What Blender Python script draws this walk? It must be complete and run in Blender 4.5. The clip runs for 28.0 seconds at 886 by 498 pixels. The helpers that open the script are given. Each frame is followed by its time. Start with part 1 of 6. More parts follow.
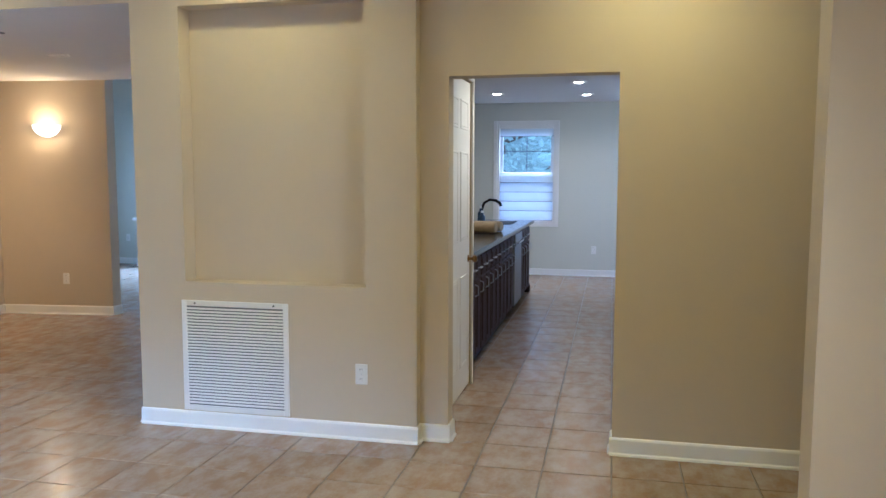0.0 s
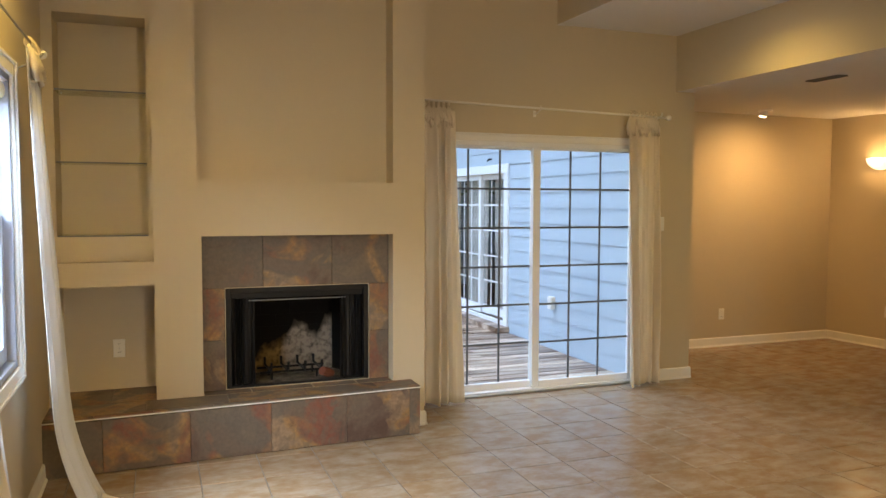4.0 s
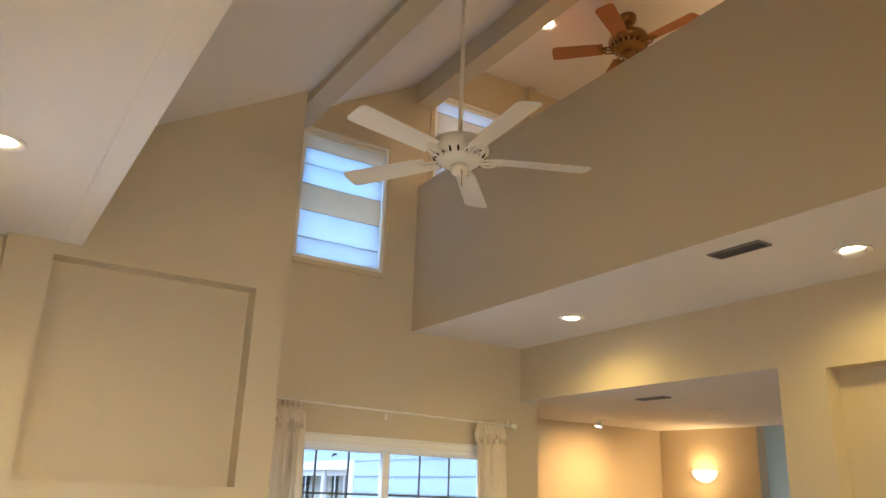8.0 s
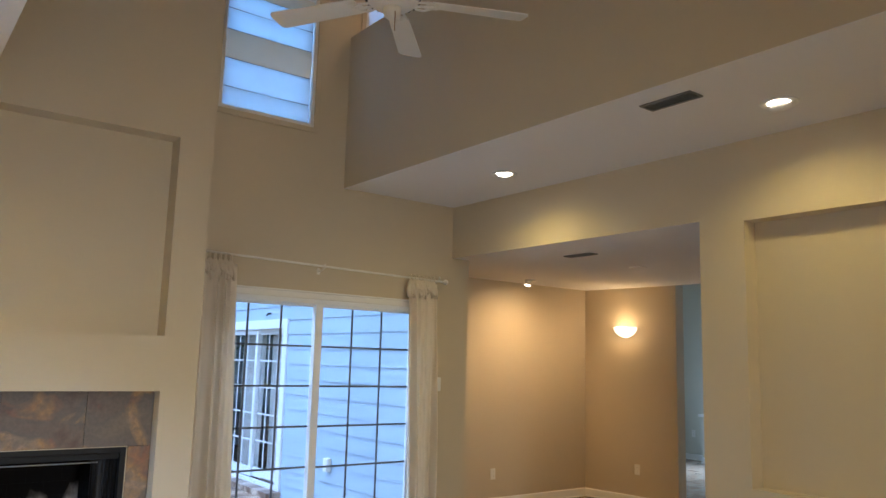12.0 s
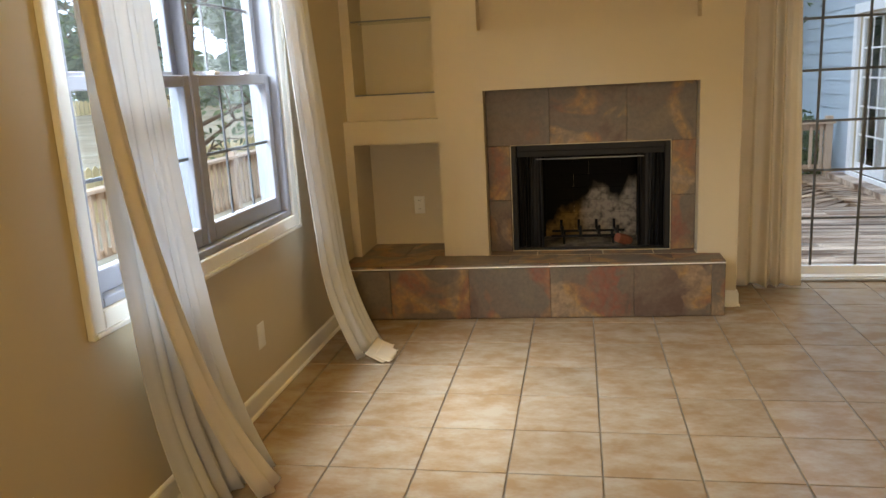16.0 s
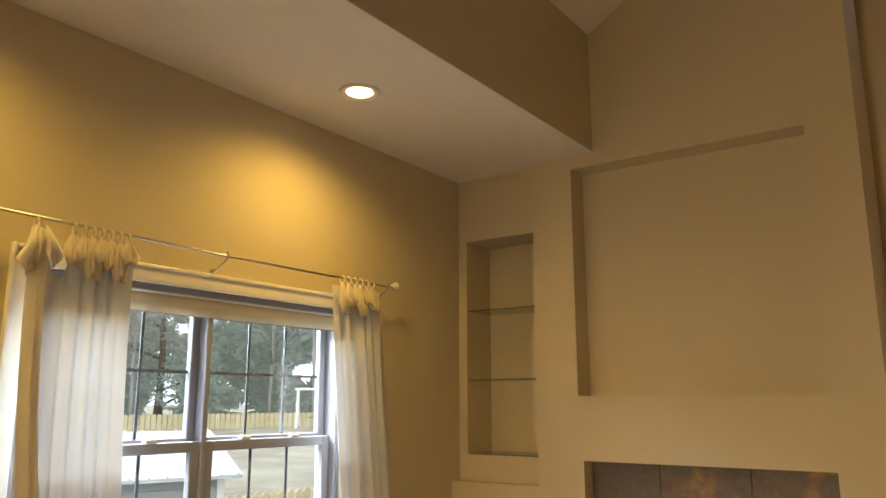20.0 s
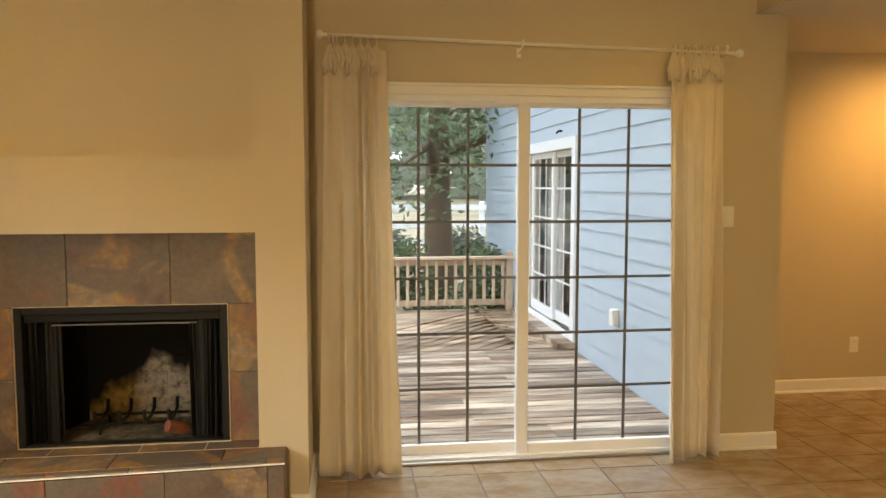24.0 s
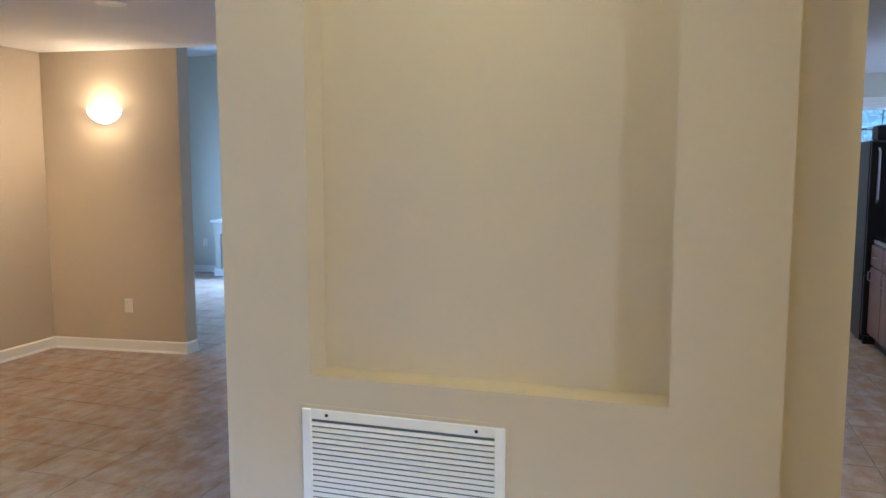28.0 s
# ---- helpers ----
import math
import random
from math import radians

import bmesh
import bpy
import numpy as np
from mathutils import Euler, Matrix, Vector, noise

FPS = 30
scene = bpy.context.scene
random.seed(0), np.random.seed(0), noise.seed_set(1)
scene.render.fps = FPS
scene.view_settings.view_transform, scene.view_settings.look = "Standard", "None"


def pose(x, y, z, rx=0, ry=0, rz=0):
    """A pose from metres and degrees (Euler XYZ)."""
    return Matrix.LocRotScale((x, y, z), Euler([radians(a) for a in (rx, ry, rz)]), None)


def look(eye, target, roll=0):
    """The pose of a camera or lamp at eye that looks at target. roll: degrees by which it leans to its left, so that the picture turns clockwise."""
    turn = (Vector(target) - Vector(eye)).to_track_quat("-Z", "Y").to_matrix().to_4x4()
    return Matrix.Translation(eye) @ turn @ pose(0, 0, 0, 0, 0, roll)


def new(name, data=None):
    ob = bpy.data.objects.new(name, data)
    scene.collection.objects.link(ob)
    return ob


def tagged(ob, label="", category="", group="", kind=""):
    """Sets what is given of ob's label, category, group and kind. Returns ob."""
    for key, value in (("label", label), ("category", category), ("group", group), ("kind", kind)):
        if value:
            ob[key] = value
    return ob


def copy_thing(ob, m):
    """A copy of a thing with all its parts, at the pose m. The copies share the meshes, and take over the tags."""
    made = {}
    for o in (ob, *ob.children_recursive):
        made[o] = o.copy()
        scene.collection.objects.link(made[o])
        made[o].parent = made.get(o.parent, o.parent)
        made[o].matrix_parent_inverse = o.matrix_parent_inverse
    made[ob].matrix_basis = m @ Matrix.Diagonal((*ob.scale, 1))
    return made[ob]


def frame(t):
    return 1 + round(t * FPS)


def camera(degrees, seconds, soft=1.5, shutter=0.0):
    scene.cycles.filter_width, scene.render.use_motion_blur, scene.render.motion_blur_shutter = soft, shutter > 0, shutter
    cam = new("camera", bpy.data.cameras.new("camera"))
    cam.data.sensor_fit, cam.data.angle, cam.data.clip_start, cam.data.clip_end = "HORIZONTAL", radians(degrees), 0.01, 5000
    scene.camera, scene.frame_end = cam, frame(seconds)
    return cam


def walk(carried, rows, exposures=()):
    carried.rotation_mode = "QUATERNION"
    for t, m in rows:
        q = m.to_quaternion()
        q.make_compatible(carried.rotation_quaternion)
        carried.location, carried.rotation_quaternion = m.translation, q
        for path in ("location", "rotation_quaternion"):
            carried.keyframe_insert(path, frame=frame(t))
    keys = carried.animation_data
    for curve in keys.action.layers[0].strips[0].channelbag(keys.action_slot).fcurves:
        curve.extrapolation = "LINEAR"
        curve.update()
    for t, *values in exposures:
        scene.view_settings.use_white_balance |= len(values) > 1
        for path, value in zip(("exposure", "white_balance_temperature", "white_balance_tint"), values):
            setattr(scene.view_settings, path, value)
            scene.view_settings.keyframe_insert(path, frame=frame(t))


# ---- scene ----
cam = camera(60.4, 28.0)
PATH = [
    (0, (-0.049, 0.228, 1.514), (-0.479, 2.172, 1.324), 0.1),
    (0.5, (-0.064, 0.202, 1.519), (-0.685, 2.095, 1.346), -0.3),
    (1, (-0.026, 0.196, 1.525), (-0.883, 1.997, 1.371), -0.7),
    (1.5, (0.029, 0.203, 1.528), (-1.15, 1.812, 1.38), -0.1),
    (2, (0.065, 0.177, 1.511), (-1.39, 1.537, 1.34), 0.1),
    (2.5, (0.073, 0.15, 1.506), (-1.594, 1.239, 1.311), 0.1),
    (3, (0.057, 0.088, 1.513), (-1.723, 0.978, 1.313), -0.0),
    (3.5, (0.077, 0.07, 1.559), (-1.767, 0.818, 1.362), 0.4),
    (5.5, (0.055, -0.016, 1.557), (-1.794, 0.726, 1.731), 0.7),
    (6, (0.035, -0.057, 1.598), (-1.77, 0.76, 1.871), 0.8),
    (6.5, (0.069, -0.023, 1.637), (-1.7, 0.837, 2.002), 0.8),
    (7, (0.067, -0.034, 1.661), (-1.653, 0.881, 2.115), 0.9),
    (7.5, (0.089, -0.004, 1.691), (-1.587, 0.947, 2.225), 1.3),
    (8, (0.098, -0.022, 1.694), (-1.522, 0.978, 2.307), 2.1),
    (8.5, (0.114, 0.009, 1.711), (-1.454, 1.049, 2.387), 3.3),
    (9, (0.094, -0.029, 1.7), (-1.41, 1.073, 2.423), 3.9),
    (9.5, (0.112, 0.007, 1.707), (-1.361, 1.149, 2.433), 4.1),
    (10, (0.124, 0.035, 1.711), (-1.338, 1.215, 2.396), 3.7),
    (10.5, (0.12, 0.057, 1.694), (-1.349, 1.268, 2.306), 2.9),
    (11, (0.098, 0.051, 1.656), (-1.387, 1.286, 2.174), 2.2),
    (11.5, (0.098, 0.062, 1.627), (-1.434, 1.282, 2.034), 1.8),
    (12, (0.059, 0.039, 1.573), (-1.523, 1.227, 1.867), 1.6),
    (12.5, (0.066, 0.042, 1.554), (-1.586, 1.159, 1.719), 1.3),
    (14.5, (-0.087, 0.277, 1.459), (-1.944, 0.986, 1.234), 0.8),
    (15, (-0.211, 0.424, 1.465), (-2.135, 0.901, 1.202), -0.9),
    (15.5, (-0.237, 0.691, 1.454), (-2.209, 0.733, 1.123), -1.5),
    (16, (-0.289, 0.883, 1.42), (-2.209, 0.528, 0.986), -3.1),
    (16.5, (-0.382, 1.101, 1.413), (-2.222, 0.467, 0.952), -3.1),
    (17, (-0.457, 1.335, 1.439), (-2.201, 0.451, 1.019), -3.3),
    (17.5, (-0.553, 1.572, 1.51), (-2.136, 0.394, 1.187), -2.4),
    (18, (-0.676, 1.73, 1.53), (-2.223, 0.47, 1.404), 0.1),
    (18.5, (-0.795, 1.865, 1.591), (-2.366, 0.629, 1.666), -1.0),
    (19, (-0.872, 1.997, 1.614), (-2.435, 0.776, 1.87), -1.3),
    (19.5, (-0.95, 2.128, 1.647), (-2.491, 0.921, 2.058), 0.2),
    (20, (-0.977, 2.204, 1.646), (-2.568, 1.06, 2.045), -0.0),
    (20.5, (-1.035, 2.151, 1.601), (-2.716, 1.088, 1.811), -0.2),
    (22.5, (-1.024, 1.931, 1.577), (-2.958, 1.432, 1.464), -1.2),
    (23, (-1.086, 1.915, 1.568), (-3.063, 1.651, 1.422), -1.1),
    (23.5, (-1.21, 1.911, 1.569), (-3.203, 1.925, 1.401), -0.6),
    (24, (-1.339, 1.967, 1.556), (-3.315, 2.229, 1.39), -0.0),
    (24.5, (-1.433, 1.967, 1.54), (-3.318, 2.614, 1.37), 0.2),
    (25, (-1.524, 1.979, 1.515), (-3.284, 2.914, 1.346), 0.3),
    (25.5, (-1.544, 1.959, 1.506), (-3.173, 3.106, 1.336), 0.3),
    (26, (-1.521, 1.985, 1.527), (-2.997, 3.32, 1.332), 0.0),
    (26.5, (-1.515, 2.002, 1.528), (-2.796, 3.523, 1.312), -0.2),
    (27, (-1.478, 2.062, 1.515), (-2.538, 3.742, 1.283), -0.3),
    (27.5, (-1.43, 2.081, 1.533), (-2.258, 3.885, 1.29), -0.0),
    (28, (-1.376, 2.109, 1.561), (-1.975, 4.005, 1.349), 0.0),
]
# (seconds, stops, kelvin, tint): the camera's own balance drifts from cool to warm and back
BALANCE = [(0.0, 1.78, 4350, 16.5), (1.0, 1.5, 4250, 16.5), (2.0, 1.15, 6200, 16), (3.0, 1.12, 6100, 16), (6.0, 0.95, 8500, 16.5), (7.0, 1.35, 5900, 15.5), (8.0, 1.75, 5900, 15), (9.0, 1.8, 5600, 15), (10.0, 1.82, 5400, 15), (11.0, 1.65, 5700, 15), (12.0, 1.15, 5200, 15),
           (15.0, 0.82, 6700, 16), (16.0, 0.72, 7600, 16.5), (17.0, 0.72, 7600, 16.5), (18.0, 0.62, 7600, 16), (20.0, 0.80, 8400, 16), (23.0, 1.3, 9200, 16.5), (25.0, 0.95, 9300, 16.5), (26.0, 0.82, 9600, 16.5), (27.0, 1.42, 6200, 16), (28.0, 1.85, 4300, 17)]
walk(cam, [(t, look(eye, target, roll)) for t, eye, target, roll in PATH], BALANCE)

# ---- world and large lights ----
world = bpy.data.worlds.new("sky")
scene.world = world
world.use_nodes = True
wn = world.node_tree
sky = wn.nodes.new("ShaderNodeTexSky")
sky.sky_type, sky.sun_disc = "NISHITA", False
sky.sun_elevation, sky.sun_rotation = radians(78), radians(174)
sky.air_density, sky.dust_density, sky.ozone_density = 1.2, 2.0, 2.0
cloud = wn.nodes.new("ShaderNodeMix")
cloud.data_type = "RGBA"
cloud.inputs["Factor"].default_value, cloud.inputs["B"].default_value = 0.8, (8.0, 11.2, 16.2, 1)
wn.links.new(sky.outputs[0], cloud.inputs["A"])
wn.links.new(cloud.outputs["Result"], wn.nodes["Background"].inputs[0])
wn.nodes["Background"].inputs[1].default_value = 0.15
sun = new("sun", bpy.data.lights.new("sun", "SUN"))
sun.data.energy, sun.data.angle, sun.data.color = 0.7, radians(100), (0.82, 0.93, 1.0)
sun.matrix_world = look((0, 0, 0), (-0.02, 0.20, -0.98))


def opening_light(name, eye, target, w, h, watts, color, spread=120):
    """An area lamp that stands in for light coming through an opening."""
    ob = new(name, bpy.data.lights.new(name, "AREA"))
    ob.data.shape, ob.data.size, ob.data.size_y, ob.data.energy, ob.data.color = "RECTANGLE", w, h, watts, color
    ob.data.spread = radians(spread)
    ob.matrix_world = look(eye, target)
    return ob


SKYBLUE = (0.66, 0.85, 1.0)
opening_light("sky_light_south", (-3.0, -2.0, 3.1), (-3.40, 1.2, 0.3), 2.8, 1.5, 415, SKYBLUE, 160)
opening_light("sky_light_slider", (-5.85, 2.95, 2.55), (-4.7, 2.95, 0.0), 1.8, 0.5, 12, SKYBLUE)
# Added warm source out of view, placed by the niche's shadow; not sky.
opening_light("sky_light_entry", (2.56, 1.30, 1.60), (-4.9, 2.3, 0.7), 0.36, 1.4, 9, (1.0, 0.85, 0.58), 72)
# These two are added fills, in openings made in walls out of view.
opening_light("sky_light_far_west", (-9.46, 9.8, 1.5), (-5, 9.6, 1.0), 1.5, 1.6, 26, SKYBLUE)
opening_light("sky_light_kitchen_east", (2.46, 9.6, 1.75), (-1, 11.0, 1.2), 1.1, 1.0, 7, (1.0, 0.93, 0.80))
opening_light("sky_light_kitchen", (-1.4, 12.6, 2.9), (-1.2, 9.9, 0.4), 1.2, 0.7, 20, (1.0, 0.90, 0.72))
opening_light("sky_light_far", (-7.1, 12.55, 2.95), (-6.8, 10.3, 0.2), 1.2, 0.7, 160, SKYBLUE)
opening_light("sky_light_high", (-5.95, 2.41, 4.05), (-5.0, 2.41, 4.0), 0.8, 1.15, 2.6, (0.20, 0.55, 1.0))
opening_light("sky_light_loft", (-5.95, 3.61, 4.9), (-5.0, 3.61, 4.85), 0.75, 0.8, 0.6, (0.45, 0.72, 1.0))


def spot_light(name, at, watts, color, cone=120, blend=0.6, size=0.05, aim=None):
    ob = new(name, bpy.data.lights.new(name, "SPOT"))
    ob.data.energy, ob.data.color, ob.data.spot_size, ob.data.spot_blend, ob.data.shadow_soft_size = watts, color, radians(cone), blend, size
    ob.matrix_world = look(at, aim or (at[0], at[1] + 0.001, at[2] - 1))
    return ob


WARM = (1.0, 0.71, 0.18)
SOFFIT_Z, SOFFIT_S = 3.0, 3.085
CANS_N = [(-4.17, 3.775), (-2.0, 3.81), (0.15, 3.8)]
CANS_S = [(-3.475, -0.075), (-1.70, -0.075), (0.1, -0.075), (1.85, -0.075)]
for cx, cy in CANS_N + CANS_S:
    spot_light("can_light", (cx, cy, (SOFFIT_Z if cy > 1 else SOFFIT_S) - 0.025), 26 if cy > 1 else 33, WARM, 160 if cy > 1 else 162, 1.0 if cy > 1 else 0.8, 0.07)
spot_light("nook_spot_light", (-5.72, 6.0, 2.455), 37, (1.0, 0.58, 0.20), 138, 1.0, 0.06, (-6.585, 6.05, 0.75))
sconce_light = new("sconce_light", bpy.data.lights.new("sconce_light", "POINT"))
sconce_light.data.energy, sconce_light.data.color, sconce_light.data.shadow_soft_size = 3.9, (1.0, 0.60, 0.22), 0.04
sconce_light.location = (-5.98, 7.26, 2.03)
# The last three are unseen, added fill; the (-4.5, 9.8) one has no fixture.
for kx, ky in ((-1.595, 10.59), (-0.46, 9.5), (-0.416, 10.9), (-1.6, 7.6), (-4.5, 9.8), (-0.3, 5.6)):
    spot_light("kitchen_can_light", (kx, ky, 2.605), 40 if ky < 6 else 13, (1.0, 0.76, 0.38) if ky < 6 else (1.0, 0.78, 0.48), 150, 0.8)
for lx, ly in ((-3.25, 3.87), (-4.46, 3.81)):
    spot_light("loft_can_light", (lx, ly, 5.72), 9, (1.0, 0.62, 0.30), 150, 0.8)
# Added fill that brightens the loft; no fixture hangs here.
loft_lamp = new("loft_lamp", bpy.data.lights.new("loft_lamp", "POINT"))
loft_lamp.data.energy, loft_lamp.data.color, loft_lamp.data.shadow_soft_size = 14, (1.0, 0.60, 0.24), 0.1
loft_lamp.location = (-2.6, 5.6, 4.6)


# ---- materials ----
def mat(name, color, rough=0.6, metal=0.0, vary=0.06, scale=6.0, bump=0.0, bump_scale=120.0, fine=40.0, spec=0.5, second=None, mix=0.0, mix_scale=2.0, rand=0.0, island=0.0, sheen=0.0, shift=False, stretch=None, turn=0.0, mix_detail=6.0, rough_vary=0.16):
    """A procedural surface: colour with broad and fine variation, an optional second colour in patches, and relief."""
    m = bpy.data.materials.new(name)
    m.use_nodes = True
    nt = m.node_tree
    bs = nt.nodes["Principled BSDF"]
    co = nt.nodes.new("ShaderNodeTexCoord").outputs["Object"]
    if shift:
        mv = nt.nodes.new("ShaderNodeVectorMath")
        mv.operation = "MULTIPLY_ADD"
        mv.inputs[0].default_value = (71.0, 43.0, 97.0)
        nt.links.new(nt.nodes.new("ShaderNodeObjectInfo").outputs["Random"], mv.inputs[1])
        nt.links.new(co, mv.inputs[2])
        co = mv.outputs[0]
    if stretch:
        mp = nt.nodes.new("ShaderNodeMapping")
        mp.inputs["Rotation"].default_value, mp.inputs["Scale"].default_value = (0, 0, radians(turn)), stretch
        nt.links.new(co, mp.inputs["Vector"])
        co = mp.outputs[0]

    def noise_at(s, detail=4.0, rg=0.6):
        n = nt.nodes.new("ShaderNodeTexNoise")
        n.inputs["Scale"].default_value, n.inputs["Detail"].default_value, n.inputs["Roughness"].default_value = s, detail, rg
        nt.links.new(co, n.inputs["Vector"])
        return n.outputs["Fac"]

    def math_node(op, a, b):
        n = nt.nodes.new("ShaderNodeMath")
        n.operation = op
        for k, v in enumerate((a, b)):
            if hasattr(v, "is_linked"):
                nt.links.new(v, n.inputs[k])
            else:
                n.inputs[k].default_value = v
        return n.outputs[0]

    base = nt.nodes.new("ShaderNodeRGB").outputs[0]
    base.default_value = color if len(color) == 4 else (*color, 1)
    if second:
        mx = nt.nodes.new("ShaderNodeMix")
        mx.data_type = "RGBA"
        ramp = nt.nodes.new("ShaderNodeMapRange")
        ramp.inputs["From Min"].default_value, ramp.inputs["From Max"].default_value = 0.5 - 0.25 * (1 - mix) - 0.02, 0.75 - 0.3 * mix
        nt.links.new(noise_at(mix_scale, mix_detail, 0.65), ramp.inputs["Value"])
        nt.links.new(ramp.outputs[0], mx.inputs["Factor"])
        nt.links.new(base, mx.inputs["A"])
        mx.inputs["B"].default_value = second if len(second) == 4 else (*second, 1)
        base = mx.outputs["Result"]
    hsv = nt.nodes.new("ShaderNodeHueSaturation")
    nt.links.new(base, hsv.inputs["Color"])
    val = math_node("ADD", math_node("MULTIPLY", noise_at(scale), 2 * vary), 1 - vary)
    val = math_node("ADD", val, math_node("MULTIPLY", math_node("SUBTRACT", noise_at(fine, 2.0), 0.5), vary))
    if rand:
        val = math_node("ADD", val, math_node("MULTIPLY", math_node("SUBTRACT", nt.nodes.new("ShaderNodeObjectInfo").outputs["Random"], 0.5), rand))
    if island:
        val = math_node("ADD", val, math_node("MULTIPLY", math_node("SUBTRACT", nt.nodes.new("ShaderNodeNewGeometry").outputs["Random Per Island"], 0.5), island))
    nt.links.new(val, hsv.inputs["Value"])
    nt.links.new(hsv.outputs[0], bs.inputs["Base Color"])
    bs.inputs["Metallic"].default_value = metal
    bs.inputs["Specular IOR Level"].default_value = spec
    nt.links.new(math_node("ADD", math_node("MULTIPLY", noise_at(scale * 3), rough_vary), rough - rough_vary / 2), bs.inputs["Roughness"])
    if sheen:
        bs.inputs["Sheen Weight"].default_value = sheen
    if bump:
        bp = nt.nodes.new("ShaderNodeBump")
        bp.inputs["Strength"].default_value, bp.inputs["Distance"].default_value = bump, 0.004
        nt.links.new(noise_at(bump_scale, 3.0), bp.inputs["Height"])
        nt.links.new(bp.outputs[0], bs.inputs["Normal"])
    return m


def glow(name, color, strength):
    m = bpy.data.materials.new(name)
    m.use_nodes = True
    bs = m.node_tree.nodes["Principled BSDF"]
    bs.inputs["Base Color"].default_value = (0.9, 0.9, 0.88, 1)
    bs.inputs["Emission Color"].default_value, bs.inputs["Emission Strength"].default_value = (*color, 1), strength
    return m


def glass(name, tint=(0.96, 0.98, 0.98), rough=0.0):
    m = bpy.data.materials.new(name)
    m.use_nodes = True
    nt = m.node_tree
    nt.nodes.remove(nt.nodes["Principled BSDF"])
    tr, gl, mx, fr = (nt.nodes.new(k) for k in ("ShaderNodeBsdfTransparent", "ShaderNodeBsdfGlossy", "ShaderNodeMixShader", "ShaderNodeLayerWeight"))
    pw, ad = nt.nodes.new("ShaderNodeMath"), nt.nodes.new("ShaderNodeMath")
    pw.operation, ad.operation = "POWER", "MULTIPLY_ADD"
    pw.inputs[1].default_value, ad.inputs[1].default_value, ad.inputs[2].default_value = 4.0, 0.5, 0.025
    tr.inputs[0].default_value, gl.inputs["Roughness"].default_value = (*tint, 1), rough
    nt.links.new(fr.outputs["Facing"], pw.inputs[0])
    nt.links.new(pw.outputs[0], ad.inputs[0])
    nt.links.new(ad.outputs[0], mx.inputs[0])
    nt.links.new(tr.outputs[0], mx.inputs[1])
    nt.links.new(gl.outputs[0], mx.inputs[2])
    nt.links.new(mx.outputs[0], nt.nodes["Material Output"].inputs[0])
    return m


def cloth(name, color, through_amount=0.45, scale=900.0, island=0.0, open_weave=0.0):
    """Woven fabric that lets part of the light through."""
    m = bpy.data.materials.new(name)
    m.use_nodes = True
    nt = m.node_tree
    bs = nt.nodes["Principled BSDF"]
    co = nt.nodes.new("ShaderNodeTexCoord").outputs["Object"]
    n1, n2 = nt.nodes.new("ShaderNodeTexNoise"), nt.nodes.new("ShaderNodeTexNoise")
    n1.inputs["Scale"].default_value, n2.inputs["Scale"].default_value = 5.0, scale
    nt.links.new(co, n1.inputs["Vector"]), nt.links.new(co, n2.inputs["Vector"])
    rp = nt.nodes.new("ShaderNodeMix")
    rp.data_type = "RGBA"
    nt.links.new(n1.outputs["Fac"], rp.inputs["Factor"])
    rp.inputs["A"].default_value = (*[c * 0.93 for c in color[:3]], 1)
    rp.inputs["B"].default_value = (*[min(1, c * 1.05) for c in color[:3]], 1)
    bp = nt.nodes.new("ShaderNodeBump")
    bp.inputs["Strength"].default_value, bp.inputs["Distance"].default_value = 0.25, 0.001
    nt.links.new(n2.outputs["Fac"], bp.inputs["Height"])
    tl, mx = nt.nodes.new("ShaderNodeBsdfTranslucent"), nt.nodes.new("ShaderNodeMixShader")
    shade = rp.outputs["Result"]
    if island:
        hv, mr = nt.nodes.new("ShaderNodeHueSaturation"), nt.nodes.new("ShaderNodeMapRange")
        mr.inputs["To Min"].default_value, mr.inputs["To Max"].default_value = 1 - island / 2, 1 + island / 2
        nt.links.new(nt.nodes.new("ShaderNodeNewGeometry").outputs["Random Per Island"], mr.inputs["Value"])
        nt.links.new(shade, hv.inputs["Color"]), nt.links.new(mr.outputs[0], hv.inputs["Value"])
        shade = hv.outputs[0]
    for b in (bs.inputs["Base Color"], tl.inputs["Color"]):
        nt.links.new(shade, b)
    nt.links.new(bp.outputs[0], bs.inputs["Normal"])
    bs.inputs["Roughness"].default_value, bs.inputs["Specular IOR Level"].default_value = 0.9, 0.2
    mx.inputs[0].default_value = through_amount
    nt.links.new(bs.outputs[0], mx.inputs[1]), nt.links.new(tl.outputs[0], mx.inputs[2])
    if open_weave:
        gaps, clear = nt.nodes.new("ShaderNodeMixShader"), nt.nodes.new("ShaderNodeBsdfTransparent")
        gaps.inputs[0].default_value = open_weave
        nt.links.new(mx.outputs[0], gaps.inputs[1]), nt.links.new(clear.outputs[0], gaps.inputs[2])
        mx = gaps
    nt.links.new(mx.outputs[0], nt.nodes["Material Output"].inputs[0])
    return m


PAINT = mat("cream_wall_paint", (0.565, 0.485, 0.348), 0.62, vary=0.025, scale=0.9, fine=9, bump=0.10, bump_scale=260, spec=0.35)
PAINT_GREY = mat("pale_grey_green_wall_paint", (0.60, 0.60, 0.51), 0.6, vary=0.025, scale=0.9, bump=0.1, bump_scale=260, spec=0.35)
CEILING = mat("ceiling_white", (0.74, 0.725, 0.71), 0.85, vary=0.02, scale=1.2, bump=0.25, bump_scale=170, spec=0.2)
TRIM = mat("white_trim_paint", (0.80, 0.79, 0.75), 0.35, vary=0.03, scale=3, fine=20)
VINYL = mat("white_vinyl", (0.80, 0.82, 0.84), 0.35, vary=0.02)
